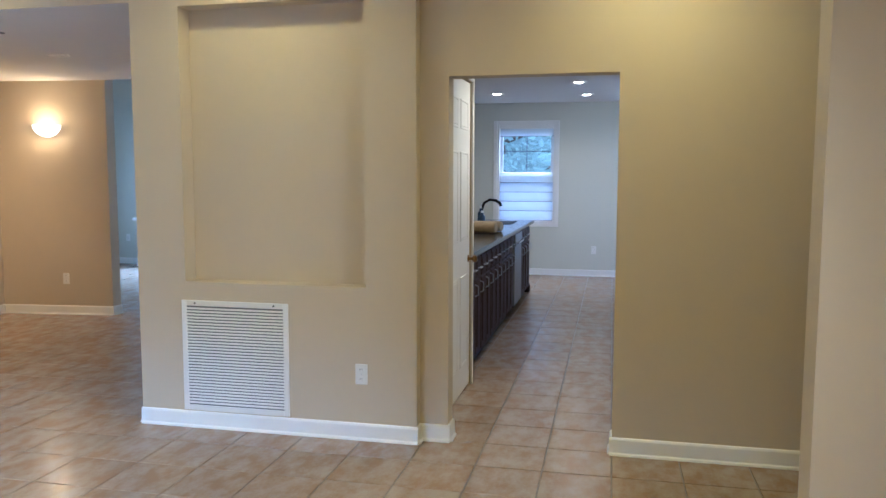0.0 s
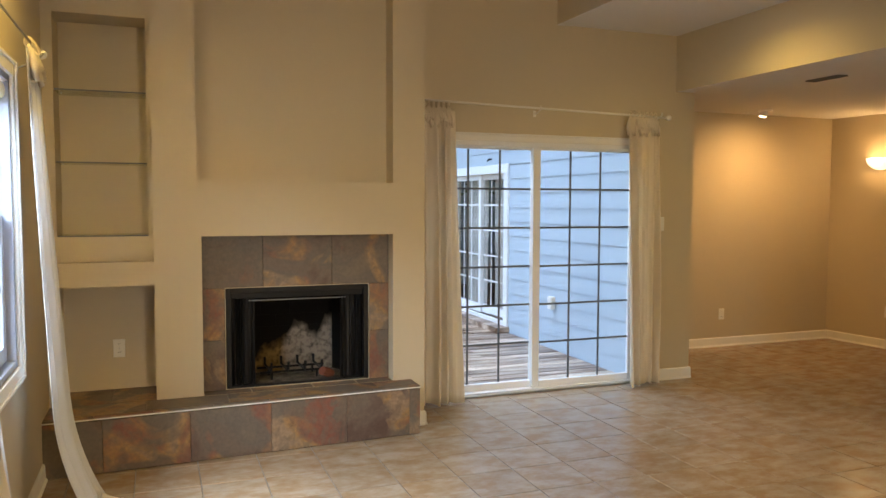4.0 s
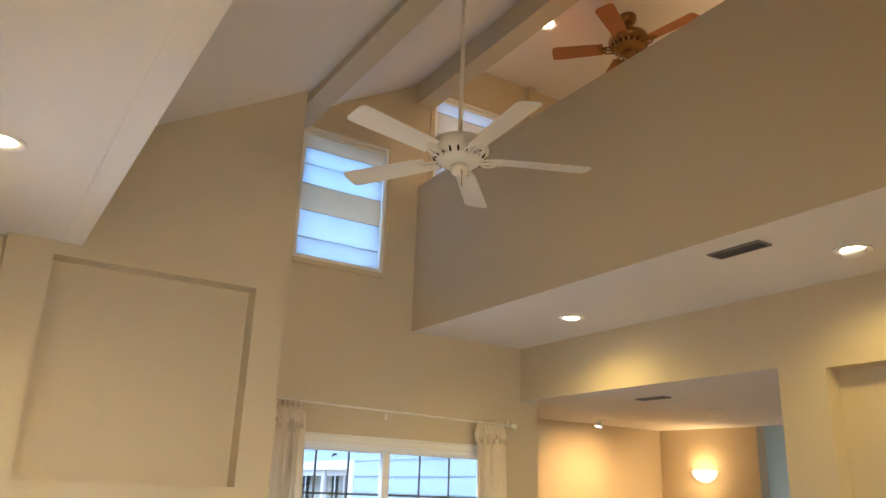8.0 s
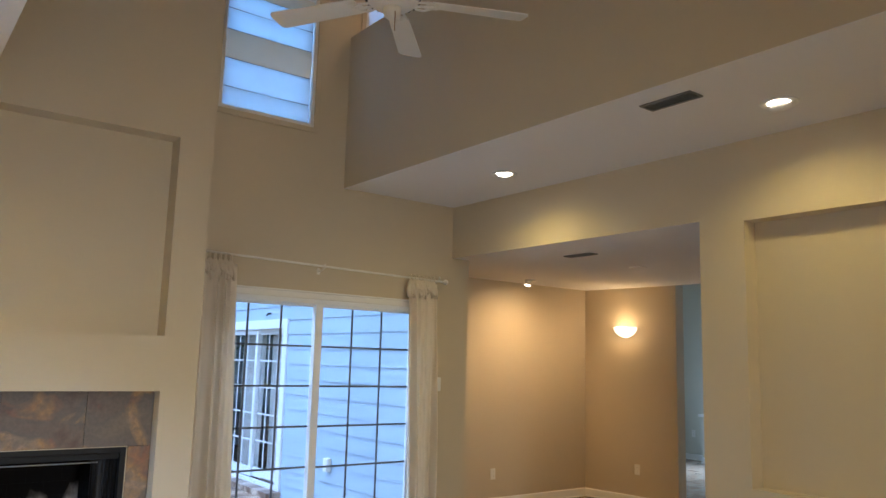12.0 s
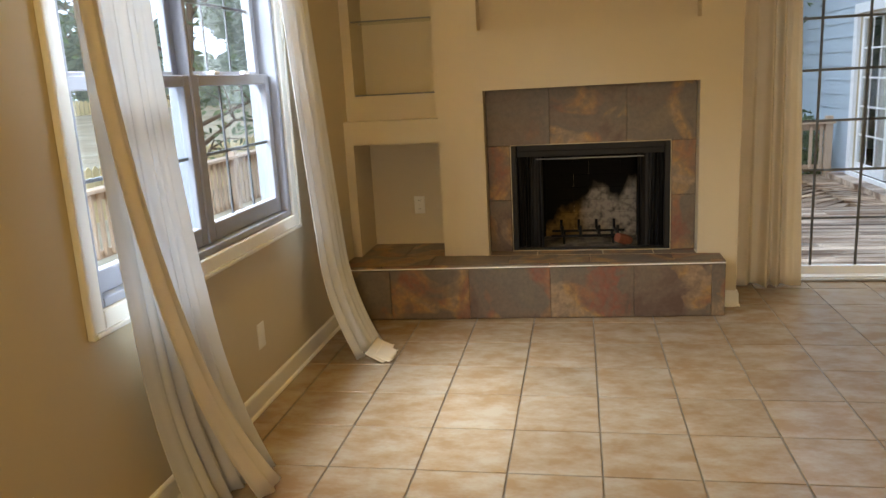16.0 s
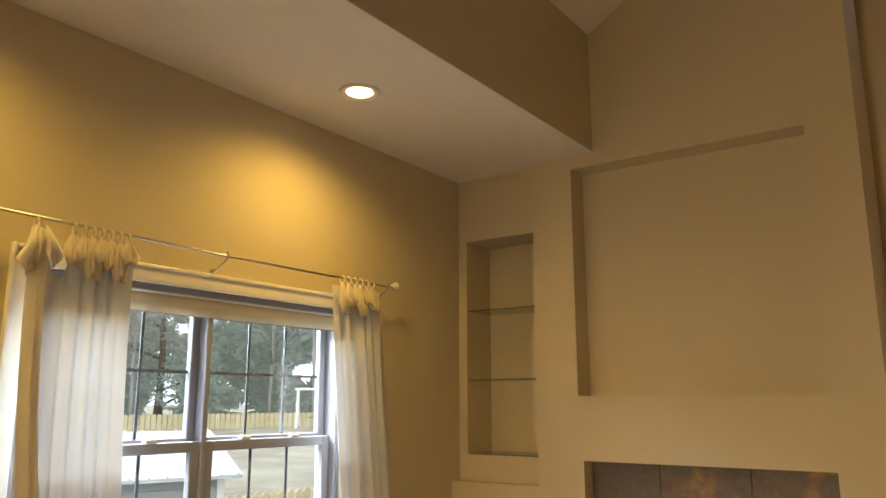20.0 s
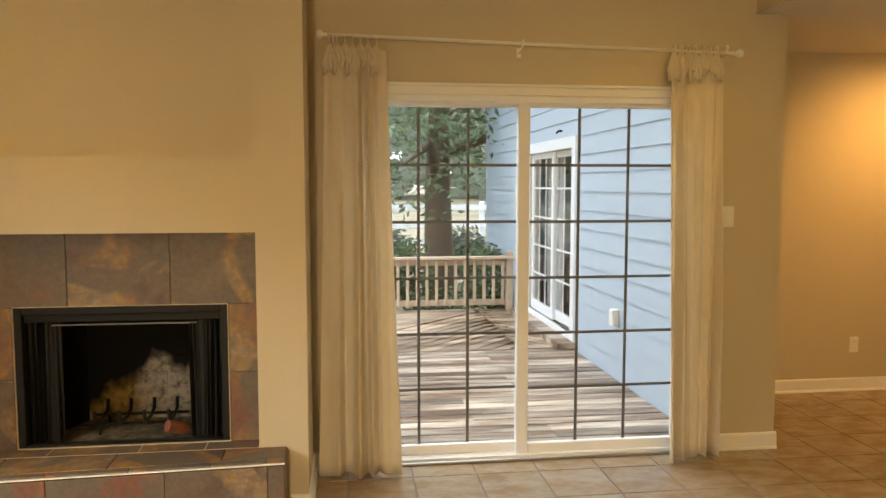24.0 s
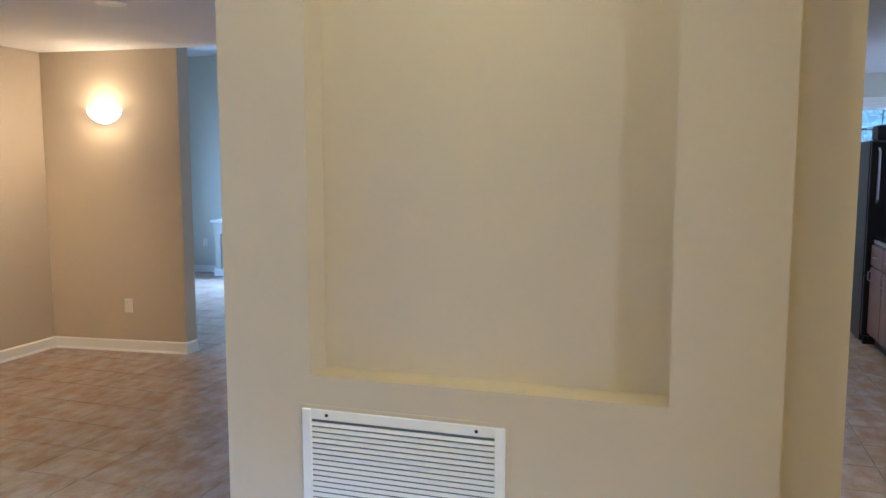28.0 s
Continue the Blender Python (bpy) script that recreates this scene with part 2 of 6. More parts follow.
PLASTIC = mat("white_plastic", (0.78, 0.77, 0.72), 0.35, vary=0.02)
GROUT = mat("floor_grout", (0.12, 0.095, 0.07), 0.42, vary=0.15, scale=8, bump=0.3, bump_scale=300)
TILE = mat("beige_ceramic_tile", (0.33, 0.275, 0.215), 0.26, vary=0.06, scale=3, fine=14, bump=0.008, bump_scale=9, second=(0.262, 0.17, 0.098), mix=0.44, mix_scale=7.0, mix_detail=4.0, rand=0.10, island=0.10, shift=True, stretch=(1.4, 0.8, 1.0), rough_vary=0.02)
SLATE_GROUT = mat("slate_grout", (0.085, 0.066, 0.05), 0.9, vary=0.2)
BLACK = mat("black_metal", (0.009, 0.009, 0.010), 0.5, 0.0, vary=0.3, spec=0.25)
SOOT = mat("sooty_firebrick", (0.012, 0.010, 0.009), 0.95, spec=0.1, vary=0.4, scale=9, second=(0.006, 0.006, 0.006), mix=0.5, mix_scale=3, bump=0.5, bump_scale=60)
RED_BRICK = mat("broken_red_brick", (0.22, 0.075, 0.05), 0.95, vary=0.3, scale=20, bump=0.6, bump_scale=70)
ASH = mat("pale_ash", (0.22, 0.19, 0.155), 0.95, vary=0.3, scale=14, second=(0.07, 0.06, 0.05), mix=0.5, mix_scale=16, bump=0.6, bump_scale=80)
GLASS = glass("window_glass")
# Bars darkened in colour to stand as silhouettes against the daylight.
GRILLE_BACKLIT = mat("backlit_white_grille_bar", (0.13, 0.14, 0.165), 0.4, vary=0.04)
SHELF_GLASS = glass("green_shelf_glass", (0.90, 0.92, 0.88))
MUNTIN = mat("grey_grille_bar", (0.14, 0.145, 0.155), 0.4, vary=0.05)
CLOTH = cloth("off_white_curtain_cloth", (0.86, 0.78, 0.65), 0.38)
SHEER = cloth("sheer_white_curtain_cloth", (0.72, 0.73, 0.75), 0.20, open_weave=0.12)
HEM_CLOTH = cloth("beige_doubled_hem_cloth", (0.78, 0.73, 0.66), 0.20)
# White vinyl with its backlit shade put into the colour.
SASH_BACKLIT = mat("backlit_vinyl_sash", (0.29, 0.31, 0.37), 0.4, vary=0.04)
# Both shade cloths have the blue of the daylight behind put into their colour.
SHADE_CLOTH = cloth("daylit_shade_cloth", (0.68, 0.74, 0.80), 0.27)
SHADE_THIN = cloth("daylit_thin_shade_cloth", (0.56, 0.645, 0.70), 0.36)
BRASSY = mat("antique_brass", (0.28, 0.16, 0.06), 0.3, 1.0, vary=0.15)
STEEL = mat("brushed_steel", (0.50, 0.50, 0.50), 0.32, 1.0, vary=0.06)
FAN_WHITE = mat("cream_fan_enamel", (0.78, 0.755, 0.69), 0.4, vary=0.04)
FAN_WOOD = mat("fan_blade_wood", (0.33, 0.13, 0.05), 0.4, vary=0.2, scale=5, fine=30)
BULB = glow("lamp_bulb", (1.0, 0.80, 0.50), 12.0)
SCONCE_GLASS = glow("lit_frosted_glass", (1.0, 0.74, 0.40), 1.0)
DARKWOOD = mat("dark_stained_wood", (0.032, 0.014, 0.011), 0.52, spec=0.15, vary=0.25, scale=4, fine=30, second=(0.03, 0.014, 0.012), mix=0.4)
STONE = mat("black_granite", (0.018, 0.02, 0.024), 0.14, vary=0.4, scale=60, fine=200)
# The cool daylight's blue cast is put into the siding's colour.
SIDING = mat("daylight_blue_siding", (0.41, 0.50, 0.58), 0.55, vary=0.04, scale=2, rand=0.04, bump=0.15, bump_scale=60)
DECK = mat("weathered_deck_wood", (0.60, 0.48, 0.385), 0.34, vary=0.40, scale=9, fine=60, second=(0.16, 0.09, 0.055), mix=0.62, mix_scale=5, rand=0.75, bump=0.5, bump_scale=90, shift=True, stretch=(1.0, 0.14, 1.0))
DECK_DIAG = mat("weathered_diagonal_deck_wood", (0.60, 0.46, 0.34), 0.36, vary=0.40, scale=9, fine=60, second=(0.18, 0.10, 0.06), mix=0.55, mix_scale=5, island=0.7, bump=0.5, bump_scale=90, stretch=(1.0, 0.14, 1.0), turn=45)
RAILWOOD = mat("pine_rail_wood", (0.52, 0.385, 0.285), 0.75, vary=0.18, scale=4, fine=40, rand=0.2, bump=0.3, bump_scale=80)
FENCEWOOD = mat("yellowed_fence_wood", (0.62, 0.49, 0.27), 0.8, vary=0.15, scale=2, rand=0.2, island=0.2)
BARK = mat("brown_bark", (0.14, 0.095, 0.065), 0.95, vary=0.35, scale=7, bump=1.0, bump_scale=25)
LEAF = cloth("green_leaves", (0.17, 0.22, 0.13), 0.40, 30.0, 0.9)
LEAF_DARK = cloth("dark_evergreen_leaves", (0.20, 0.225, 0.18), 0.45, 30.0, 0.8)
WOODS = cloth("hazy_glowing_woods", (0.22, 0.26, 0.20), 0.40, 30.0, 0.8)
# Distance haze is put in as a faint bluish glow of the leaves.
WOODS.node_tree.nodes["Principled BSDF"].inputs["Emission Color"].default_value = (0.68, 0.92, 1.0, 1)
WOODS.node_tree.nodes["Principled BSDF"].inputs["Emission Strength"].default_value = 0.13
TWIG = mat("bare_grey_twigs", (0.34, 0.30, 0.26), 0.9, vary=0.2, island=0.4)
GROUND = mat("dry_lawn_with_leaves", (0.36, 0.32, 0.23), 0.95, vary=0.25, scale=0.6, fine=8, second=(0.25, 0.20, 0.13), mix=0.5, mix_scale=0.5, bump=0.6, bump_scale=12)
ROOFMETAL = mat("white_metal_roof", (0.56, 0.57, 0.58), 0.4, 0.2, vary=0.06)
GREYMETAL = mat("grey_painted_metal", (0.20, 0.20, 0.19), 0.5, 0.2, vary=0.1)
SHEDPAINT = mat("grey_shed_paint", (0.33, 0.37, 0.40), 0.6, vary=0.08)


def slate_material():
    """Multicoloured slate: grey-green, rust, ochre and plum patches that differ from tile to tile."""
    m = bpy.data.materials.new("multicolour_slate")
    m.use_nodes = True
    nt = m.node_tree
    bs = nt.nodes["Principled BSDF"]
    co = nt.nodes.new("ShaderNodeTexCoord").outputs["Object"]
    info = nt.nodes.new("ShaderNodeObjectInfo")
    shift = nt.nodes.new("ShaderNodeVectorMath")
    shift.operation = "MULTIPLY_ADD"
    comb = nt.nodes.new("ShaderNodeCombineXYZ")
    for k, s in enumerate((37.0, 91.0, 53.0)):
        mm = nt.nodes.new("ShaderNodeMath")
        mm.operation = "MULTIPLY"
        mm.inputs[1].default_value = s
        nt.links.new(info.outputs["Random"], mm.inputs[0])
        nt.links.new(mm.outputs[0], comb.inputs[k])
    shift.inputs[1].default_value = (1, 1, 1)
    nt.links.new(co, shift.inputs[0]), nt.links.new(comb.outputs[0], shift.inputs[2])

    def noise_at(scale, detail, dist):
        n = nt.nodes.new("ShaderNodeTexNoise")
        n.inputs["Scale"].default_value, n.inputs["Detail"].default_value, n.inputs["Distortion"].default_value = scale, detail, dist
        nt.links.new(shift.outputs[0], n.inputs["Vector"])
        return n.outputs["Fac"]

    def ramp_of(fac, stops):
        ramp = nt.nodes.new("ShaderNodeValToRGB")
        e = ramp.color_ramp.elements
        e[0].position, e[0].color = stops[0]
        e[1].position, e[1].color = stops[-1]
        for p, c in stops[1:-1]:
            e.new(p).color = c
        nt.links.new(fac, ramp.inputs[0])
        return ramp.outputs[0]

    ground = ramp_of(noise_at(2.2, 4.0, 1.0), [(0.32, (0.090, 0.054, 0.044, 1)), (0.45, (0.140, 0.102, 0.078, 1)), (0.55, (0.122, 0.100, 0.082, 1)), (0.68, (0.165, 0.125, 0.092, 1))])
    rust = ramp_of(noise_at(3.0, 6.0, 0.7), [(0.38, (0.20, 0.072, 0.048, 1)), (0.46, (0.24, 0.115, 0.06, 1)), (0.53, (0.33, 0.19, 0.07, 1)), (0.60, (0.29, 0.20, 0.13, 1))])
    patch = nt.nodes.new("ShaderNodeMapRange")
    patch.inputs["From Min"].default_value, patch.inputs["From Max"].default_value = 0.50, 0.56
    nt.links.new(noise_at(1.9, 5.0, 1.5), patch.inputs["Value"])
    veil = nt.nodes.new("ShaderNodeMapRange")
    veil.inputs["From Min"].default_value, veil.inputs["From Max"].default_value = 0.2, 0.62
    nt.links.new(noise_at(22, 5.0, 0.6), veil.inputs["Value"])
    amount = nt.nodes.new("ShaderNodeMath")
    amount.operation = "MULTIPLY"
    nt.links.new(patch.outputs[0], amount.inputs[0]), nt.links.new(veil.outputs[0], amount.inputs[1])
    mixed = nt.nodes.new("ShaderNodeMix")
    mixed.data_type = "RGBA"
    nt.links.new(amount.outputs[0], mixed.inputs["Factor"])
    nt.links.new(ground, mixed.inputs["A"]), nt.links.new(rust, mixed.inputs["B"])
    hsv = nt.nodes.new("ShaderNodeHueSaturation")
    mr = nt.nodes.new("ShaderNodeMapRange")
    mr.inputs["To Min"].default_value, mr.inputs["To Max"].default_value = 0.7, 1.3
    nt.links.new(noise_at(45, 4, 0.5), mr.inputs["Value"])
    nt.links.new(mixed.outputs["Result"], hsv.inputs["Color"]), nt.links.new(mr.outputs[0], hsv.inputs["Value"])
    nt.links.new(hsv.outputs[0], bs.inputs["Base Color"])
    bs.inputs["Roughness"].default_value = 0.5
    bp = nt.nodes.new("ShaderNodeBump")
    bp.inputs["Strength"].default_value, bp.inputs["Distance"].default_value = 0.5, 0.004
    nt.links.new(noise_at(14, 8, 0.8), bp.inputs["Height"]), nt.links.new(bp.outputs[0], bs.inputs["Normal"])
    return m


SLATE = slate_material()


def burnt_brick(y0, y1, z0):
    """Firebrick: soot above, pale ash and a yellowed patch below a ragged line that rises and falls along y."""
    m = bpy.data.materials.new("burnt_firebrick")
    m.use_nodes = True
    nt = m.node_tree
    bs = nt.nodes["Principled BSDF"]
    co = nt.nodes.new("ShaderNodeTexCoord").outputs["Object"]
    sep = nt.nodes.new("ShaderNodeSeparateXYZ")
    nt.links.new(co, sep.inputs[0])

    def fine(scale, detail):
        n = nt.nodes.new("ShaderNodeTexNoise")
        n.inputs["Scale"].default_value, n.inputs["Detail"].default_value = scale, detail
        nt.links.new(co, n.inputs["Vector"])
        return n.outputs["Fac"]

    def calc(op, a, b, c=None):
        n = nt.nodes.new("ShaderNodeMath")
        n.operation = op
        for k, v in enumerate((a, b) if c is None else (a, b, c)):
            if isinstance(v, (int, float)):
                n.inputs[k].default_value = v
            else:
                nt.links.new(v, n.inputs[k])
        return n.outputs[0]

    def steps(fac, stops, smooth="LINEAR"):
        r = nt.nodes.new("ShaderNodeValToRGB")
        r.color_ramp.interpolation = smooth
        e = r.color_ramp.elements
        e[0].position, e[0].color = stops[0][0], (*[stops[0][1]] * 3, 1)
        e[1].position, e[1].color = stops[-1][0], (*[stops[-1][1]] * 3, 1)
        for q, v in stops[1:-1]:
            e.new(q).color = (v, v, v, 1)
        nt.links.new(fac, r.inputs[0])
        return r.outputs[0]

    u = calc("DIVIDE", calc("SUBTRACT", sep.outputs[1], y0), y1 - y0)
    u = calc("ADD", u, calc("MULTIPLY", calc("SUBTRACT", fine(22, 5), 0.5), 0.05))
    top = steps(u, [(0.0, 0.18), (0.08, 0.24), (0.18, 0.42), (0.34, 0.52), (0.44, 0.56), (0.52, 0.82), (0.63, 0.84), (0.72, 0.66), (0.80, 0.60), (0.90, 0.90), (1.0, 0.98)])
    h = calc("SUBTRACT", calc("MULTIPLY", top, 0.42), calc("SUBTRACT", sep.outputs[2], z0))
    h = calc("ADD", h, calc("MULTIPLY", calc("SUBTRACT", fine(14, 6), 0.5), 0.10))
    bare = steps(calc("MULTIPLY_ADD", h, 12.0, 0.45), [(0.0, 0.0), (0.45, 0.35), (1.0, 1.0)])
    side = steps(calc("ADD", u, calc("MULTIPLY", calc("SUBTRACT", fine(9, 4), 0.5), 0.08)), [(0.36, 0.0), (0.44, 1.0)])
    grime = calc("MULTIPLY", bare, steps(fine(26, 6), [(0.28, 0.25), (0.55, 1.0)]))
    pale, all_of = nt.nodes.new("ShaderNodeMix"), nt.nodes.new("ShaderNodeMix")
    pale.data_type = all_of.data_type = "RGBA"
    pale.inputs["A"].default_value, pale.inputs["B"].default_value = (0.24, 0.155, 0.06, 1), (0.30, 0.26, 0.215, 1)
    all_of.inputs["A"].default_value = (0.009, 0.0085, 0.008, 1)
    nt.links.new(side, pale.inputs["Factor"]), nt.links.new(pale.outputs["Result"], all_of.inputs["B"])
    nt.links.new(grime, all_of.inputs["Factor"]), nt.links.new(all_of.outputs["Result"], bs.inputs["Base Color"])
    bs.inputs["Roughness"].default_value, bs.inputs["Specular IOR Level"].default_value = 0.95, 0.1
    bp = nt.nodes.new("ShaderNodeBump")
    bp.inputs["Strength"].default_value, bp.inputs["Distance"].default_value = 0.6, 0.003
    nt.links.new(fine(70, 4), bp.inputs["Height"]), nt.links.new(bp.outputs[0], bs.inputs["Normal"])
    return m



# ---- builders ----
def mesh_of(name, bm, material, smooth=False):
    me = bpy.data.meshes.new(name)
    bm.normal_update()
    bm.to_mesh(me)
    bm.free()
    me.materials.append(material)
    if smooth:
        me.polygons.foreach_set("use_smooth", [True] * len(me.polygons))
    return me


def part(name, bm, material, parent=None, label="", smooth=False):
    """Links a bmesh as one mesh object under a thing or part."""
    ob = new(name, mesh_of(name, bm, material, smooth))
    ob.parent = parent
    return tagged(ob, label)


def thing(name, label, category, at=(0, 0, 0), group="", kind="", rz=0.0):
    ob = new(name)
    ob.empty_display_size = 0.05
    ob.matrix_basis = pose(*at, 0, 0, rz)
    return tagged(ob, label, category, group, kind)


def solid(name, bm, material, label, category, kind="", group="", smooth=False):
    return tagged(part(name, bm, material, None, "", smooth), label, category, group, kind)


def box(bm, x0, y0, z0, x1, y1, z1, bevel=0.0, m=None):
    x0, x1, y0, y1, z0, z1 = min(x0, x1), max(x0, x1), min(y0, y1), max(y0, y1), min(z0, z1), max(z0, z1)
    vs = [bm.verts.new(p) for p in ((x0, y0, z0), (x1, y0, z0), (x1, y1, z0), (x0, y1, z0), (x0, y0, z1), (x1, y0, z1), (x1, y1, z1), (x0, y1, z1))]
    fs = [bm.faces.new([vs[i] for i in f]) for f in ((3, 2, 1, 0), (4, 5, 6, 7), (0, 1, 5, 4), (1, 2, 6, 5), (2, 3, 7, 6), (3, 0, 4, 7))]
    if bevel:
        r = bmesh.ops.bevel(bm, geom=list({e for f in fs for e in f.edges}), offset=bevel, segments=2 if bevel > 0.004 else 1, affect="EDGES", profile=0.5)
        vs = list({v for f in r["faces"] for v in f.verts} | {v for v in vs if v.is_valid})
    if m is not None:
        bmesh.ops.transform(bm, matrix=m, verts=vs)
    return bm


def boxed(*args, bevel=0.0):
    return box(bmesh.new(), *args, bevel=bevel)


def vox(xs, ys, zs, filled):
    """The skin of a stack of cells: filled(x, y, z) at a cell's middle says whether it is solid."""
    bm, made = bmesh.new(), {}
    n = (len(xs) - 1, len(ys) - 1, len(zs) - 1)
    on = {(i, j, k) for i in range(n[0]) for j in range(n[1]) for k in range(n[2])
          if filled((xs[i] + xs[i + 1]) / 2, (ys[j] + ys[j + 1]) / 2, (zs[k] + zs[k + 1]) / 2)}

    def v(i, j, k):
        if (i, j, k) not in made:
            made[i, j, k] = bm.verts.new((xs[i], ys[j], zs[k]))
        return made[i, j, k]

    sides = (((-1, 0, 0), ((0, 0, 0), (0, 0, 1), (0, 1, 1), (0, 1, 0))), ((1, 0, 0), ((1, 0, 0), (1, 1, 0), (1, 1, 1), (1, 0, 1))),
             ((0, -1, 0), ((0, 0, 0), (1, 0, 0), (1, 0, 1), (0, 0, 1))), ((0, 1, 0), ((0, 1, 0), (0, 1, 1), (1, 1, 1), (1, 1, 0))),
             ((0, 0, -1), ((0, 0, 0), (0, 1, 0), (1, 1, 0), (1, 0, 0))), ((0, 0, 1), ((0, 0, 1), (1, 0, 1), (1, 1, 1), (0, 1, 1))))
    for i, j, k in on:
        for (a, b, c), corners in sides:
            if (i + a, j + b, k + c) not in on:
                bm.faces.new([v(i + p, j + q, k + r) for p, q, r in corners])
    bmesh.ops.dissolve_limit(bm, angle_limit=0.01, verts=bm.verts, edges=bm.edges)
    return bm


def prism(bm, outline, axis, a, b):
    """An outline in the two other axes (in cyclic order), drawn out along an axis from a to b."""
    def at(p, q, r):
        return {"x": (r, p, q), "y": (p, r, q), "z": (p, q, r)}[axis]
    lo = [bm.verts.new(at(p, q, a)) for p, q in outline]
    hi = [bm.verts.new(at(p, q, b)) for p, q in outline]
    fs = [bm.faces.new(lo), bm.faces.new(hi)]
    for i in range(len(outline)):
        j = (i + 1) % len(outline)
        fs.append(bm.faces.new((lo[i], lo[j], hi[j], hi[i])))
    bmesh.ops.recalc_face_normals(bm, faces=fs)
    return bm


def lathe(profile, segments=24, m=None, bm=None):
    """A body turned about z from (radius, height) pairs."""
    bm = bm or bmesh.new()
    rings = []
    for r, z in profile:
        if r < 1e-5:
            rings.append([bm.verts.new((0, 0, z))])
        else:
            rings.append([bm.verts.new((r * math.cos(6.28318531 * i / segments), r * math.sin(6.28318531 * i / segments), z)) for i in range(segments)])
    fs = []
    for a, b in zip(rings, rings[1:]):
        for i in range(segments):
            j = (i + 1) % segments
            if len(a) == 1 and len(b) == 1:
                continue
            if len(a) == 1:
                fs.append(bm.faces.new((a[0], b[j], b[i])))
            elif len(b) == 1:
                fs.append(bm.faces.new((a[i], a[j], b[0])))
            else:
                fs.append(bm.faces.new((a[i], a[j], b[j], b[i])))
    bmesh.ops.recalc_face_normals(bm, faces=fs)
    if m is not None:
        bmesh.ops.transform(bm, matrix=m, verts=[v for r in rings for v in r])
    return bm


def tube(points, radius, segments=8, bm=None, caps=True):
    """A round bar along a line of points; radius may be a list."""
    bm = bm or bmesh.new()
    pts = [Vector(p) for p in points]
    rad = radius if isinstance(radius, (list, tuple)) else [radius] * len(pts)
    rings, last = [], None
    for i, p in enumerate(pts):
        d = (pts[min(i + 1, len(pts) - 1)] - pts[max(i - 1, 0)]).normalized()
        side = d.cross(Vector((0, 0, 1)) if abs(d.z) < 0.9 else Vector((1, 0, 0))).normalized() if last is None else (last - last.dot(d) * d).normalized()
        last = side
        up = d.cross(side)
        rings.append([bm.verts.new(p + rad[i] * (math.cos(6.28318531 * k / segments) * side + math.sin(6.28318531 * k / segments) * up)) for k in range(segments)])
    fs = [bm.faces.new((a[k], a[(k + 1) % segments], b[(k + 1) % segments], b[k])) for a, b in zip(rings, rings[1:]) for k in range(segments)]
    if caps:
        fs += [bm.faces.new(rings[0]), bm.faces.new(rings[-1])]
    bmesh.ops.recalc_face_normals(bm, faces=fs)
    return bm

# ---- the large structure ----
W, S, N = -5.47, -0.56, 4.30
DOORY, EAST = 4.375, 2.60
SOFFIT, NOOKZ = SOFFIT_Z, 2.525


def slope(y):
    return 3.825 + 0.588 * (y - 0.46)


def inside(v, a, b):
    return a < v < b


def hole_wall(name, label, material, xs, ys, zs, holes):
    """A wall of the given block with openings; each hole is (x0, x1, y0, y1, z0, z1)."""
    cut = [sorted({*v, *(h[2 * n + e] for h in holes for e in (0, 1) if v[0] <= h[2 * n + e] <= v[-1])}) for n, v in enumerate((xs, ys, zs))]
    bm = vox(*cut, lambda x, y, z: not any(inside(x, h[0], h[1]) and inside(y, h[2], h[3]) and inside(z, h[4], h[5]) for h in holes))
    return solid(name, bm, material, label, "wall", "structure")


BIG = 99
SLIDER = (2.01, 3.97, 0.0, 2.045)
CLERE = (2.0, 2.815, 3.46, 4.62)
LOFTWIN = (3.27, 4.04, 4.46, 5.34)
SWIN = (-3.91, -2.29, 0.79, 2.130)
hole_wall("wall_west", "cream painted wall with a sliding door and a high window", PAINT, [W - 0.15, W], [S - 0.15, 4.50, 7.50], [0, 3.03, 6.0],
          [(-BIG, BIG, *SLIDER), (-BIG, BIG, *CLERE), (-BIG, BIG, *LOFTWIN), (-BIG, BIG, 4.50, 7.50, -1, 3.03)])
hole_wall("wall_south", "cream painted wall with a wide double window", PAINT, [W, EAST + 0.15], [S - 0.15, S], [0, 4.2], [(SWIN[0], SWIN[1], -BIG, BIG, SWIN[2], SWIN[3])])
# Unseen wall; its opening is added for the east light.
hole_wall("wall_east", "plain cream wall with an added opening, out of view", PAINT, [EAST, EAST + 0.15], [S, 7.5], [0, 6.0], [(-BIG, BIG, 1.08, 1.52, 0.5, 2.3)])
PILLAR = (-2.84, -1.10)
NICHE = (-2.525, -1.398, 0.885, 2.49)
hole_wall("wall_pillar", "cream painted wall block with a tall shallow recess", PAINT, [*PILLAR], [N, N + 0.12, 5.3], [0, SOFFIT],
          [(NICHE[0], NICHE[1], -BIG, N + 0.12, NICHE[2], NICHE[3])])
hole_wall("wall_doorway", "cream painted wall with a cased opening to the kitchen", PAINT, [PILLAR[1], EAST], [DOORY, DOORY + 0.125], [0, SOFFIT],
          [(-0.935, -0.02, -BIG, BIG, -1, 2.06)])
solid("wall_header", box(boxed(W, N, NOOKZ + 0.012, PILLAR[0], N + 0.20, SOFFIT), W, N, NOOKZ - 0.001, PILLAR[0], N + 0.0028, NOOKZ + 0.0119), PAINT, "cream painted header over the wide opening", "wall", "structure")
solid("wall_stub", boxed(0.62, 2.90, 0, EAST, 3.05, SOFFIT), PAINT, "cream painted end of a short wall", "wall", "structure")
solid("wall_loft_rail", boxed(W, 3.128, SOFFIT, EAST, 3.25, 4.34), PAINT, "cream half wall along the loft", "wall", "structure")
